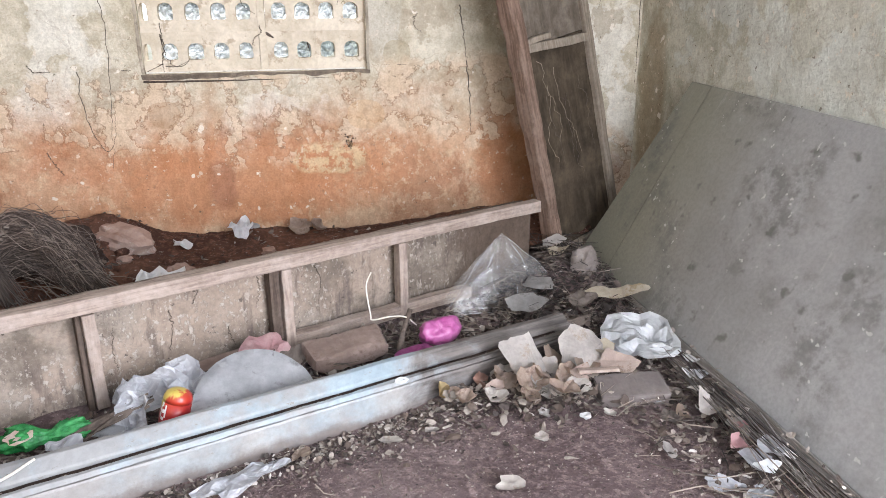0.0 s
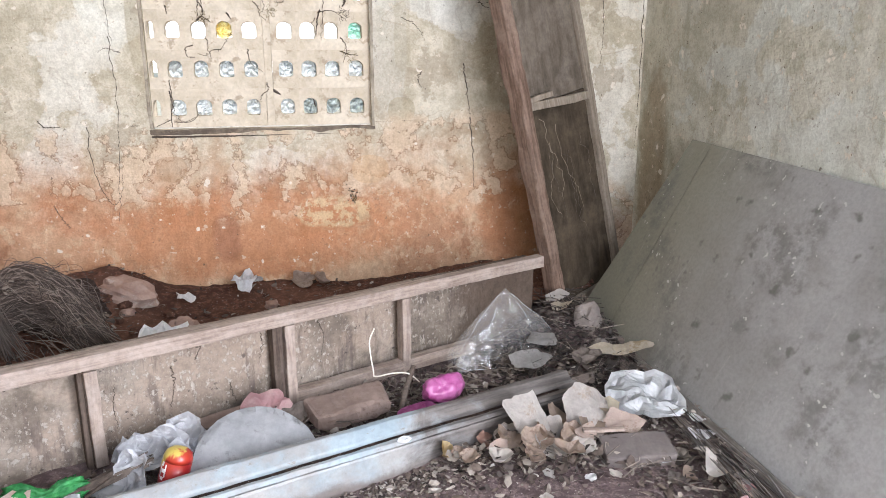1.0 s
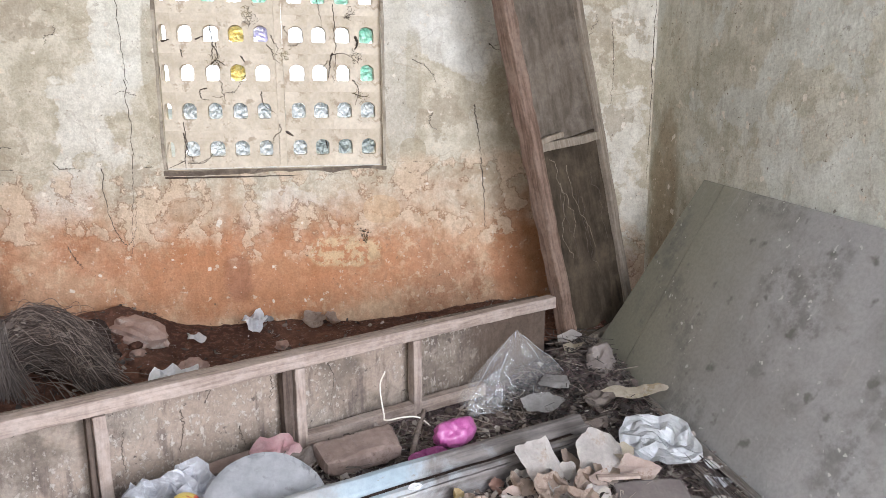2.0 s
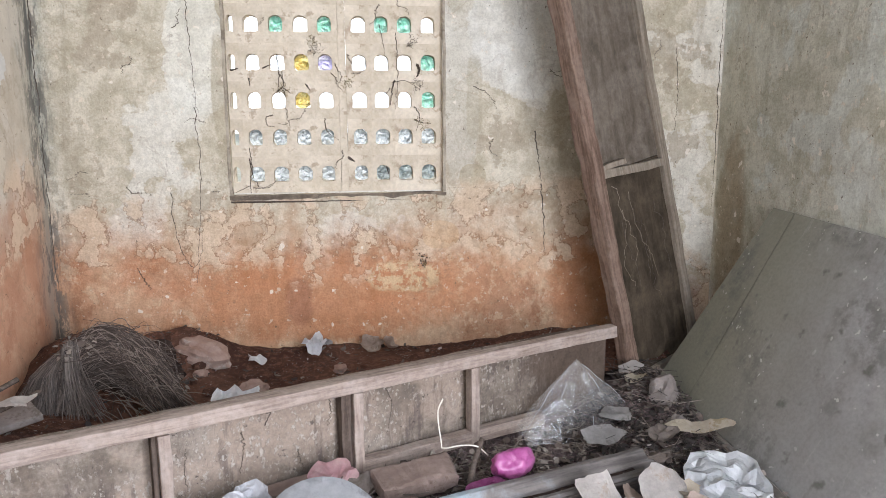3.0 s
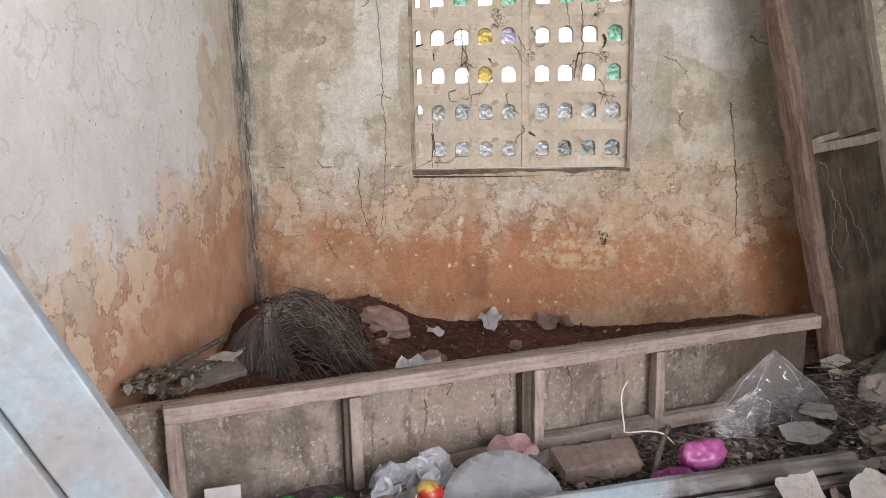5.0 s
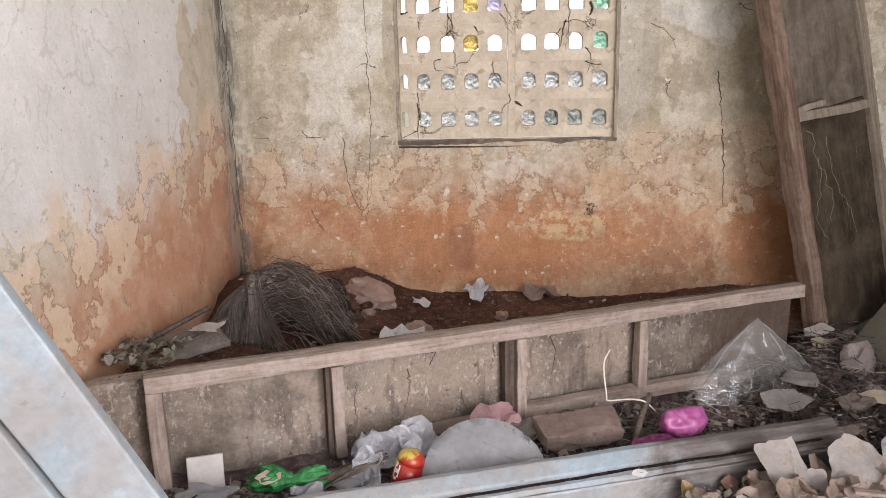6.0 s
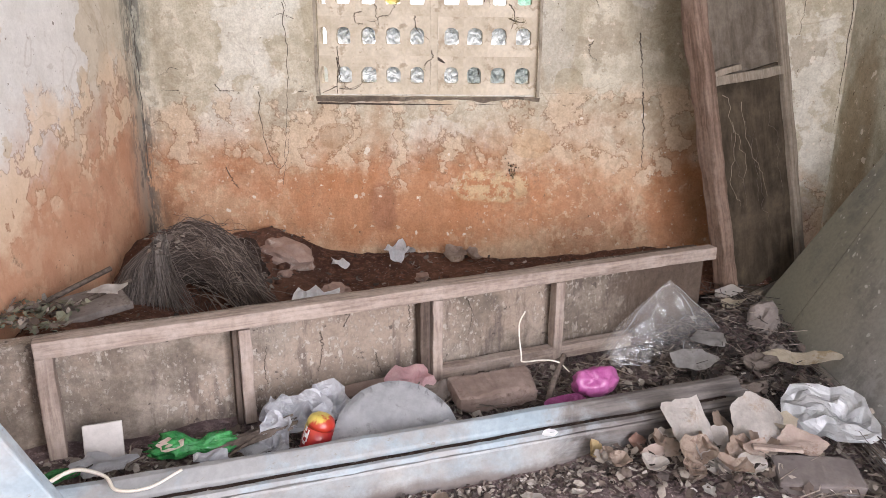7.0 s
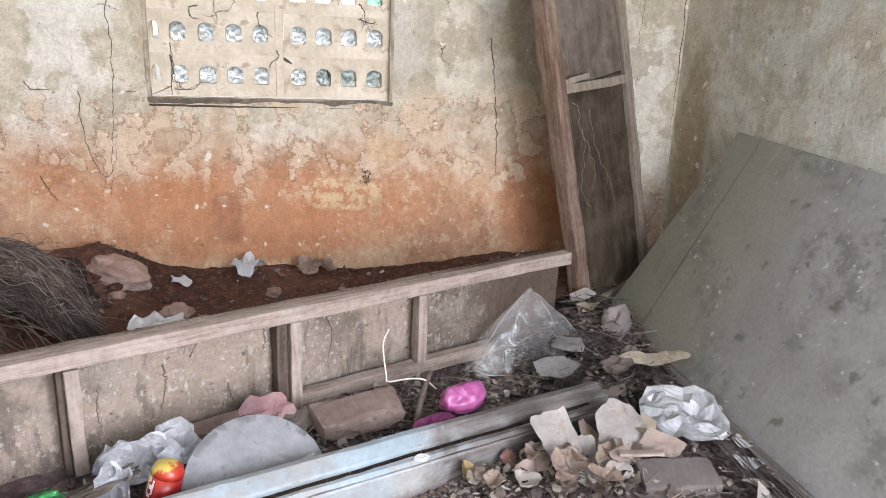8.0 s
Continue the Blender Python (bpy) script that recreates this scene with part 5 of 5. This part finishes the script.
# ---- single scraps and stones ----
def scrap(name, x, y, rx, ry, lift, mat, label, category, yaw=0, tilt=0, roll=0, dz=0.012, seed=1, cup=0.0, ragged=0.25, height=ground_height, freq=14):
    if len(label.split()) < 4:
        label += " among the litter"
    return solo(name, crumpled(rx, ry, lift, seed, 9, 24, ragged, cup, freq), mat, pose(x, y, height(x, y) + dz) @ pose(0, 0, 0, 0, 0, yaw) @ pose(0, 0, 0, tilt, roll), label, category, smooth=False)


def card(x, y, z, rx, ry, yaw, tilt, seed, mat, label, curl=0.02, fold=0.0, jag=0.22, name="torn_cardboard", category="cardboard"):
    return solo(name, torn_card(rx, ry, seed, curl, fold, jag), mat, pose(x, y, z) @ pose(0, 0, 0, 0, 0, yaw) @ pose(0, 0, 0, tilt), label, category)


card(0.995, 1.735, 0.078, 0.080, 0.120, 18, 50, 3, "card", "large torn pale cardboard propped against the jamb", 0.012, 0.0, 0.42)
card(1.065, 1.72, 0.060, 0.058, 0.070, -20, 40, 4, "card", "torn pale cardboard in the heap", 0.02, 0.02, 0.3)
card(1.190, 1.795, 0.082, 0.088, 0.080, 10, 48, 5, "card", "rounded buckled piece of stained cardboard", -0.016, 0.0, 0.07)
card(1.272, 1.735, 0.068, 0.078, 0.044, -8, 30, 6, "card_pink", "folded pinkish cardboard beside the foil bag", 0.02, 0.03, 0.25)
card(1.262, 1.80, 0.085, 0.060, 0.034, 4, 32, 8, "card_yellow", "yellowed folded paper behind the heap", 0.02, 0.03, 0.25, "paper", "paper")
card(1.105, 1.81, 0.060, 0.045, 0.07, 30, 46, 9, "card_brown", "brown stained card between pale pieces", 0.02, 0.0, 0.3)
for k, (x, y, r, yaw, tilt) in enumerate([(1.13, 1.755, 0.042, 40, 38), (1.19, 1.745, 0.036, -15, 28), (1.02, 1.70, 0.046, 70, 40), (1.09, 1.71, 0.044, -40, 36), (1.155, 1.70, 0.040, 10, 42), (0.945, 1.715, 0.040, 25, 30), (1.06, 1.66, 0.036, 80, 35), (0.90, 1.70, 0.03, 5, 25)]):
    card(x, y, 0.045 + 0.008 * (k % 3), r * 1.25, r, yaw, tilt, 40 + k, ("card_pink", "card_brown", "card", "card_pink")[k % 4], "small torn cardboard piece in the heap", 0.03, 0.03 * (k % 2), 0.3)
card(0.870, 1.765, 0.050, 0.034, 0.046, 20, 55, 71, "leaf_red", "curled reddish brown leaf against the jamb", 0.03, 0.03, 0.4, "dry_leaf", "leaf")
for k, (x, y, r, yaw, tilt) in enumerate([(0.93, 1.765, 0.042, 20, 55), (0.915, 1.725, 0.03, 70, 20), (0.985, 1.675, 0.045, 10, 35), (1.04, 1.655, 0.04, -30, 30), (1.075, 1.685, 0.045, 50, 48), (1.02, 1.70, 0.038, 80, 40),
                                           (1.115, 1.665, 0.036, 15, 50), (0.97, 1.625, 0.036, 40, 15), (1.06, 1.615, 0.034, -20, 22), (0.885, 1.665, 0.03, 0, 12), (1.12, 1.72, 0.035, 60, 40), (0.80, 1.655, 0.028, 30, 10)]):
    scrap("dry_leaf", x, y, r, r * 0.8, 0.012, "dry_leaf" if k % 3 else "paper", "curled dry brown leaf", "leaf", yaw, tilt, 6 * (k % 3), 0.02 + 0.012 * (k % 3), 20 + k, 0.022, 0.3)
scrap("dry_leaf", 0.745, 1.715, 0.034, 0.024, 0.010, "yellow_leaf", "curled yellow dry leaf at the jamb", "leaf", 60, 50, 0, 0.03, 41, 0.02, 0.5)
scrap("dry_leaf", 0.785, 1.705, 0.030, 0.02, 0.010, "dry_leaf", "curled dry brown leaf", "leaf", 10, 30, 0, 0.02, 42, 0.015, 0.4)
foil = crumpled(0.120, 0.090, 0.020, 8, 10, 26, 0.22, 0.0, 17)
for v in foil.verts:
    v.co.z += 0.05 * max(0.0, v.co.y - 0.03)
solo("foil_bag", foil, "silver", pose(1.410, 1.835, 0.07) @ pose(0, 0, 0, 0, 0, -28) @ pose(0, 0, 0, 24), "crumpled silver white foil bag on litter", "bag")
solo("plaster_block", box(-0.098, 0.098, -0.050, 0.050, 0, 0.045, 0.007, 12, 0.006, 51), "block_brown", pose(1.275, 1.64, 0.012, 12, -1, -7), "grey brown broken masonry block", "masonry", smooth=False)
solo("wood_strip", box(-0.06, 0.06, -0.009, 0.009, 0, 0.010, 0.003, 6, 0.003, 52), "rail", pose(1.20, 1.69, 0.074, 0, 2, -6), "short pale strip of wood on a block", "wood strip")
card(1.425, 2.13, 0.112, 0.155, 0.036, -4, 32, 9, "card_yellow", "long torn strip of yellowed paper", 0.02, 0.03, 0.25, "paper_strip", "paper")
def peaked_bag(rx, ry, high, seed, lean=(0.0, 0.0), n=24, rows=11):
    """A thin bag that stands up to a crooked point, with long creases down from it."""
    bm = bmesh.new()
    rings = []
    for j in range(rows):
        h = j / rows
        ring = []
        for i in range(n):
            a = 2 * math.pi * i / n
            c, d = math.cos(a), math.sin(a)
            k = ((1 - h) ** 1.05 + 0.10 * math.sin(math.pi * h)) * (1 + 0.34 * noise.noise(Vector((c * 1.5, d * 1.5, seed))) + 0.16 * (0.5 - abs(noise.noise(Vector((c * 3.4, d * 3.4, seed + h * 1.6)))) * 2) * (0.4 + h))
            dent = 0.010 * noise.noise(Vector((c * 2.2, d * 2.2, h * 5 + seed)))
            ring.append(bm.verts.new((rx * c * k + lean[0] * h + dent, ry * d * k + lean[1] * h, high * h + 0.018 * (0.5 - abs(noise.noise(Vector((c * 4, d * 4, h * 3 + seed)))) * 2) * (1 - h))))
        rings.append(ring)
    tip = bm.verts.new((lean[0], lean[1], high))
    for a, b in zip(rings, rings[1:]):
        for i in range(n):
            bm.faces.new((a[i], a[(i + 1) % n], b[(i + 1) % n], b[i]))
    for i in range(n):
        bm.faces.new((rings[-1][i], rings[-1][(i + 1) % n], tip))
    return bm


clear_bag = thing("plastic_bag", pose(1.085, 2.29, 0.055, 0, 4, 18), "crumpled clear plastic bag leaning on the low wall", "bag")
film = peaked_bag(0.225, 0.095, 0.245, 4.2, (0.015, 0.03))
film.verts.ensure_lookup_table()
spine = [v.co.copy() for v in film.verts]
skin = part("film", film, "clear", clear_bag)
for k, (i, lo, hi) in enumerate(((0, 0, 11), (12, 0, 11), (15, 4, 9), (19, 0, 4), (21, 5, 10))):
    part("crease", rod([spine[24 * j + i % 24] for j in range(lo, hi)], 0.0004, 4, 0.0009), "grey_film", skin, "milky crease")
part("hem", rod([spine[i % 24] for i in range(13, 26)], 0.0011, 4), "grey_film", skin, "milky hem")
card(0.905, 2.17, 0.105, 0.065, 0.05, 10, 50, 12, "clear", "flap of clear plastic beside the bag", 0.05, 0.05, 0.2, "plastic_scrap", "plastic")
card(1.385, 2.555, 0.172, 0.062, 0.036, -14, 50, 13, "card", "creased pale paper in the corner", 0.02, 0.03, 0.3, "paper", "paper")
card(1.365, 2.46, 0.165, 0.056, 0.040, 5, 35, 14, "card_yellow", "brown crumpled paper in the corner", 0.03, 0.04, 0.3, "paper", "paper")
card(1.235, 2.225, 0.130, 0.115, 0.060, -25, 26, 15, "card_grey", "grey torn paper among twigs", 0.02, 0.03, 0.45, "paper", "paper")
card(1.12, 2.09, 0.115, 0.115, 0.052, 12, 22, 16, "card_grey", "grey torn paper behind the jamb", 0.02, 0.02, 0.4, "paper", "paper")
scrap("paper", 1.31, 2.09, 0.07, 0.035, 0.012, "pale_chip", "creased grey paper", "paper", 20, 10, 0, 0.05, 17, 0.01, 0.4)
solo("stone", lump(0.055, 0.05, 0.065, 5, 0.30, 1.6, 3, True, 0.15), "stone", pose(1.435, 2.36, 0.105, 0, 10, 20), "rounded grey brown stone by the grey door", "stone", "stones")
solo("stone", lump(0.035, 0.03, 0.03, 6, 0.35), "stone", pose(1.43, 2.22, 0.07), "small grey brown stone among twigs", "stone", "stones")

solo("plastic_bag", lump(0.070, 0.044, 0.050, 7, 0.25, 1.3, 4, True, 0.14), "pink_bag", pose(0.795, 1.955, 0.085, -8, 6, 22), "knotted bright pink plastic bag", "bag", smooth=True)
scrap("plastic_scrap", 0.705, 1.885, 0.06, 0.022, 0.008, "pink_bag", "flat scrap of pink plastic", "plastic", 20, 15, 0, 0.045, 18, 0.0, 0.3)
scrap("plastic_scrap", 0.86, 2.04, 0.035, 0.02, 0.01, "pink_paper", "faded pink scrap", "plastic", 40, 25, 0, 0.05, 19)
scrap("paper_plate", 0.275, 1.985, 0.062, 0.045, 0.012, "pink_paper", "faded pink paper packet", "paper", 0, 38, 0, 0.06, 22, 0.0, 0.3)
scrap("paper", 0.345, 1.965, 0.055, 0.04, 0.012, "pale_chip", "grey folded paper", "paper", 20, 30, 0, 0.045, 23, 0.0, 0.35)
solo("brick", box(-0.118, 0.118, -0.055, 0.055, 0, 0.050, 0.014, 14, 0.016, 53), "clay", pose(0.515, 1.985, 0.058, 12, -3, 15), "worn brown brick lying on litter", "brick")
solo("board_piece", box(-0.12, 0.12, -0.03, 0.03, 0, 0.014, 0.003, 8, 0.003, 54), "clay", pose(0.14, 1.945, 0.085, 18, -4, 20), "short brown board in the litter", "board")
solo("board_piece", box(-0.10, 0.10, -0.02, 0.02, 0, 0.014, 0.003, 8, 0.003, 55), "dark_stick", pose(0.12, 1.90, 0.075, 10, 3, 16), "short dark board in the litter", "board")
solo("stick", rod(smooth_line([(0.665, 1.93, 0.07), (0.69, 1.99, 0.11), (0.725, 2.05, 0.16)], 12), 0.010, 6, 0.008), "dark_stick", Matrix(), "short dark stick propped in the litter", "stick", smooth=True)


def disc_mesh(r, thick=0.004):
    bm = bmesh.new()
    n = 40
    rows = []
    for k in range(1, 7):
        rows.append([bm.verts.new((r * k / 6 * math.cos(a) * (1 + 0.015 * noise.noise(Vector((math.cos(a) * 3, math.sin(a) * 3, 1)))), r * k / 6 * math.sin(a),
                                   0.009 * noise.noise(Vector((math.cos(a) * k / 2, math.sin(a) * k / 2, 4))) + 0.004 * noise.noise(Vector((math.cos(a) * k * 1.3, math.sin(a) * k * 1.3, 8))) - 0.010 * (k / 6) ** 4)) for a in (2 * math.pi * i / n for i in range(n))])
    mid = bm.verts.new((0, 0, 0))
    for i in range(n):
        j = (i + 1) % n
        bm.faces.new((mid, rows[0][i], rows[0][j]))
        for a, b in zip(rows, rows[1:]):
            bm.faces.new((a[i], b[i], b[j], a[j]))
    bmesh.ops.solidify(bm, geom=bm.faces[:], thickness=thick)
    return bm


solo("round_lid", disc_mesh(0.165), "disc", pose(0.262, 1.715, 0.075) @ pose(0, 0, 0, 0, 0, 14) @ pose(0, 0, 0, 43), "round grey metal lid propped behind the jamb", "lid", smooth=True)


def lathe(profile, n=28):
    bm = bmesh.new()
    rows = [[bm.verts.new((r * math.cos(2 * math.pi * i / n), r * math.sin(2 * math.pi * i / n), z)) for i in range(n)] for r, z in profile]
    for a, b in zip(rows, rows[1:]):
        for i in range(n):
            j = (i + 1) % n
            bm.faces.new((a[i], a[j], b[j], b[i]))
    bm.faces.new(rows[0][::-1])
    bm.faces.new(rows[-1])
    return bm


cup = thing("drink_bottle", pose(0.048, 1.70, 0.055) @ Matrix.Diagonal((1.18, 1.18, 1.0, 1)) @ pose(0, 0, 0, 0, 0, -25) @ pose(0, 0, 0, -14, 12), "small plastic drink bottle with red and yellow label", "bottle")
sleeve = part("body", lathe([(0.022, 0.0), (0.030, 0.006), (0.031, 0.03), (0.0305, 0.070)]), "sleeve", cup, "red and orange printed sleeve", True)
part("shoulder", lathe([(0.0305, 0.0702), (0.030, 0.080), (0.027, 0.090), (0.019, 0.098), (0.008, 0.101)]), "sleeve", cup, "yellow rounded shoulder", True)
for k, (a, w, lo, hi) in enumerate(((-2.10, 0.22, 0.060, 0.070), (-1.95, 0.30, 0.044, 0.054), (-2.20, 0.12, 0.030, 0.060), (-1.80, 0.12, 0.034, 0.066), (-1.98, 0.26, 0.026, 0.034))):
    bm = bmesh.new()
    rows = [[bm.verts.new((0.0318 * math.cos(a + w * (i / 3 - 0.5)), 0.0318 * math.sin(a + w * (i / 3 - 0.5)), lo + (hi - lo) * j / 3)) for i in range(4)] for j in range(4)]
    for r0, r1 in zip(rows, rows[1:]):
        for i in range(3):
            bm.faces.new((r0[i], r0[i + 1], r1[i + 1], r1[i]))
    part("print", bm, "white_print", sleeve, "white printed bar")

for k, (x, y, rx, ry, yaw, tilt, dz) in enumerate([(0.0, 1.80, 0.075, 0.055, 20, 42, 0.06), (-0.035, 1.725, 0.045, 0.055, -10, 48, 0.05), (0.055, 1.845, 0.065, 0.05, 40, 40, 0.05), (0.095, 1.80, 0.05, 0.03, 10, 20, 0.05),
                                                    (-0.06, 1.80, 0.045, 0.04, 50, 35, 0.05)]):
    scrap("plastic_bag", x, y, rx, ry, 0.03, "grey_film", "crumpled cloudy grey plastic bag", "bag", yaw, tilt, 0, dz, 50 + k, 0.03, 0.3, freq=12)
scrap("plastic_scrap", 0.36, 1.72, 0.05, 0.03, 0.02, "grey_film", "cloudy plastic beside the lid", "bag", 30, 20, 0, 0.05, 57, 0.02)
wrapper = thing("wrapper", pose(-0.235, 1.665, 0.085) @ pose(0, 0, 0, 0, 0, 12) @ pose(0, 0, 0, 20), "crumpled green plastic wrapper with pale print", "wrapper")
film = lump(0.090, 0.036, 0.026, 9, 0.40, 2.6, 4, True, 0.34)
for v in film.verts:
    pinch = 0.45 + 0.55 * smoothstep(0.0, 0.045, abs(v.co.x - 0.012))
    v.co.y, v.co.z = v.co.y * pinch, v.co.z * pinch + 0.004 * noise.noise(v.co * 60)
skin = part("film", film, "green_bag", wrapper, "", True)
ob = part("print", crumpled(0.032, 0.022, 0.008, 71, 5, 14, 0.3), "label_pale", skin, "pale pink printed patch")
ob.location = (-0.045, -0.010, 0.034)
scrap("plastic_scrap", -0.17, 1.60, 0.04, 0.025, 0.015, "grey_film", "pale blue plastic scrap", "plastic", 10, 20, 0, 0.04, 58)
scrap("torn_sheet", -0.115, 1.69, 0.05, 0.03, 0.008, "disc", "grey flat fragment beside the wrapper", "fragment", -10, 20, 0, 0.035, 59, 0.0, 0.4)
scrap("torn_sheet", -0.42, 1.60, 0.07, 0.035, 0.01, "disc", "grey flat fragment in the trough", "fragment", 10, 12, 0, 0.04, 60, 0.0, 0.4)
scrap("plastic_scrap", -0.50, 1.56, 0.045, 0.02, 0.01, "green_bag", "dark green plastic scrap", "plastic", 30, 15, 0, 0.03, 61)
solo("tile", box(-0.045, 0.045, -0.005, 0.005, 0, 0.092, 0.003, 6, 0.0015, 56), "tile", pose(-0.455, 1.675, 0.045) @ pose(0, 0, 0, 0, 0, 20) @ pose(0, 0, 0, -16), "pale square tile leaning on the door frame", "tile")
solo("cord", rod(smooth_line([(0.61, 2.075, 0.285), (0.592, 2.06, 0.245), (0.60, 2.045, 0.16), (0.606, 2.04, 0.142), (0.66, 2.03, 0.152), (0.705, 2.025, 0.148), (0.74, 2.03, 0.115)], 40), 0.0024, 6), "cord", Matrix(), "bent white plastic cord", "cord", smooth=True)
solo("cord", rod(smooth_line([(-0.47, 1.44, 0.136), (-0.42, 1.475, 0.150), (-0.35, 1.46, 0.146), (-0.31, 1.425, 0.136), (-0.25, 1.44, 0.132), (-0.20, 1.50, 0.136)], 40), 0.005, 6, 0.003), "cord", Matrix(), "white plastic ribbon on the jamb", "cord", smooth=True)
strands("twigs", lambda r: [(-0.16 + r.gauss(0, 0.015), 1.66 + r.gauss(0, 0.015), 0.075 + r.random() * 0.03), (-0.03 + r.gauss(0, 0.02), 1.74 + r.gauss(0, 0.02), 0.09 + r.random() * 0.03)], 26, 0.004, Matrix(),
        "handful of thick dark sticks", "twigs", 41, "dark_stick", "stuff")

# ---- on the earth behind the low wall ----
scrap("paper", 0.185, 2.92, 0.050, 0.048, 0.040, "bright_paper", "crumpled white paper against the back wall", "paper", 10, 38, 0, 0.03, 62, 0.0, 0.35, fill_height)
scrap("paper", 0.235, 2.94, 0.025, 0.02, 0.012, "disc", "grey plastic scrap beside white paper", "plastic", 30, 30, 0, 0.02, 63, 0.0, 0.35, fill_height)
scrap("paper", -0.03, 2.82, 0.034, 0.024, 0.026, "white_paper", "small torn paper on the earth", "paper", -20, 25, 0, 0.02, 64, 0.0, 0.5, fill_height)
scrap("paper", -0.01, 2.19, 0.075, 0.045, 0.020, "white_paper", "creased pale paper behind the door frame", "paper", 24, 22, 0, 0.125, 65, 0.0, 0.35, fill_height, 18)
scrap("paper", 0.11, 2.20, 0.05, 0.025, 0.018, "dry_leaf", "creased brown paper behind the door frame", "paper", 24, 20, 0, 0.10, 66, 0.0, 0.35, fill_height)
scrap("dry_leaf", 0.42, 2.93, 0.05, 0.035, 0.015, "dry_leaf", "curled dry leaf at the foot of the wall", "leaf", 0, 30, 0, 0.02, 67, 0.02, 0.4, fill_height)
scrap("dry_leaf", 0.49, 2.90, 0.04, 0.03, 0.015, "dry_leaf", "curled dry leaf at the foot of the wall", "leaf", 50, 30, 0, 0.02, 68, 0.02, 0.4, fill_height)
for k in range(26):
    rnd = random.Random(900 + k)
    x, y = rnd.uniform(-0.30, 1.0), rnd.uniform(2.48, 2.80)
    r = rnd.uniform(0.010, 0.028)
    solo("earth_clod", lump(r * 1.3, r, r * 0.8, 900 + k, 0.4, 2.2, 2), ("soil", "soil", "red_stone")[k % 3], pose(x, y, fill_height(x, y) - 0.004, 0, 0, 40 * k), ("dark red clod of earth on the mound", "dark red clod of earth on the mound", "small pinkish stone on the mound")[k % 3], "earth", "clods on the mound")
solo("stone", lump(0.11, 0.07, 0.06, 12, 0.3, 1.8), "red_stone", pose(-0.24, 2.84, 0.18, 8, 12, -18), "pink brown broken stone on the mound", "stone", "stones")
solo("stone", lump(0.05, 0.04, 0.035, 13, 0.35), "red_stone", pose(-0.02, 2.62, 0.12), "small red brown stone", "stone", "stones")
solo("stone_slab", box(-0.09, 0.09, -0.075, 0.075, 0, 0.022, 0.006, 6, 0.004, 57), "stone", pose(-0.655, 2.12, 0.272, 8, -4, 40), "flat grey slab on the heaped earth", "slab")
solo("stick", rod([(-0.80, 2.02, 0.295), (-0.66, 2.26, 0.345)], 0.008, 6), "dark_stick", Matrix(), "dark stick lying across the slab", "stick")
solo("stick", rod([(-0.71, 1.98, 0.30), (-0.57, 2.19, 0.33)], 0.007, 6), "dark_stick", Matrix(), "dark stick lying across the slab", "stick")
scrap("paper", -0.60, 2.10, 0.045, 0.025, 0.01, "paper", "pale paper scrap on the slab", "paper", 20, 15, 0, 0.085, 69, 0.0, 0.4, fill_height)


def by_left_wall(rnd):
    return -0.70 + rnd.uniform(-0.09, 0.10), 1.86 + rnd.uniform(-0.06, 0.13)


scraps("fallen_leaves", 150, by_left_wall, 0.016, "green_leaf", "grey green fallen leaves on the end of the low wall", 81, lambda x, y: 0.325, 0.02, 0.5)
scraps("fallen_leaves", 60, by_left_wall, 0.022, "litter", "dry fallen leaves on the end of the low wall", 82, lambda x, y: 0.325, 0.03, 0.5)

# ---- larger scraps on the open floor ----
for k, (x, y, r, mat, label) in enumerate([(0.83, 1.34, 0.036, "paper", "flat beige flake on the earth"), (0.96, 1.50, 0.026, "paper", "thin pale leaf on the earth"), (1.24, 1.36, 0.028, "tile", "grey white chip on the earth"),
                                            (1.49, 1.70, 0.032, "white_paper", "white paper scrap on broom stems"), (1.43, 1.54, 0.03, "paper", "beige paper scrap on broom stems"), (1.46, 1.42, 0.028, "paper", "beige scrap on broom stems"),
                                            (1.44, 1.375, 0.022, "pink_paper", "faded pink scrap"), (1.45, 1.27, 0.04, "grey_film", "cloudy plastic scrap"), (1.47, 1.24, 0.024, "white_paper", "white scrap by the grey door"),
                                            (1.30, 1.22, 0.04, "grey_film", "cloudy plastic scrap on the earth"), (1.36, 1.17, 0.03, "disc", "grey flake on the earth"), (1.10, 1.55, 0.02, "white_paper", "small white chip"),
                                            (1.00, 1.585, 0.022, "tile", "pale blue grey chip"), (1.17, 1.545, 0.02, "paper", "small beige chip"), (0.58, 1.58, 0.03, "paper", "pale leaf by the jamb"), (0.70, 1.60, 0.022, "paper", "pale leaf bit"),
                                            (0.36, 1.56, 0.03, "dry_leaf", "dry leaf by the jamb"), (1.32, 1.50, 0.03, "stone", "grey flake among litter"), (1.38, 1.60, 0.032, "litter", "brown flake among litter")]):
    scrap("flake", x, y, r, r * 0.7, 0.006, mat, label, "scrap", 37 * k, 6, 0, 0.014 if x < 1.4 else 0.055, 90 + k, 0.006, 0.35)
scrap("plastic_scrap", 0.22, 1.49, 0.10, 0.045, 0.014, "grey_film", "flat cloudy plastic sheet in front of the jamb", "plastic", 25, 0, 0, 0.006, 120, 0.0, 0.4)
solo("flake", crumpled(0.02, 0.012, 0.006, 121), "white_paper", pose(*on_beam(1.33, 0.010), 0.098, 30, 0, 20), "white chip on the jamb", "scrap")
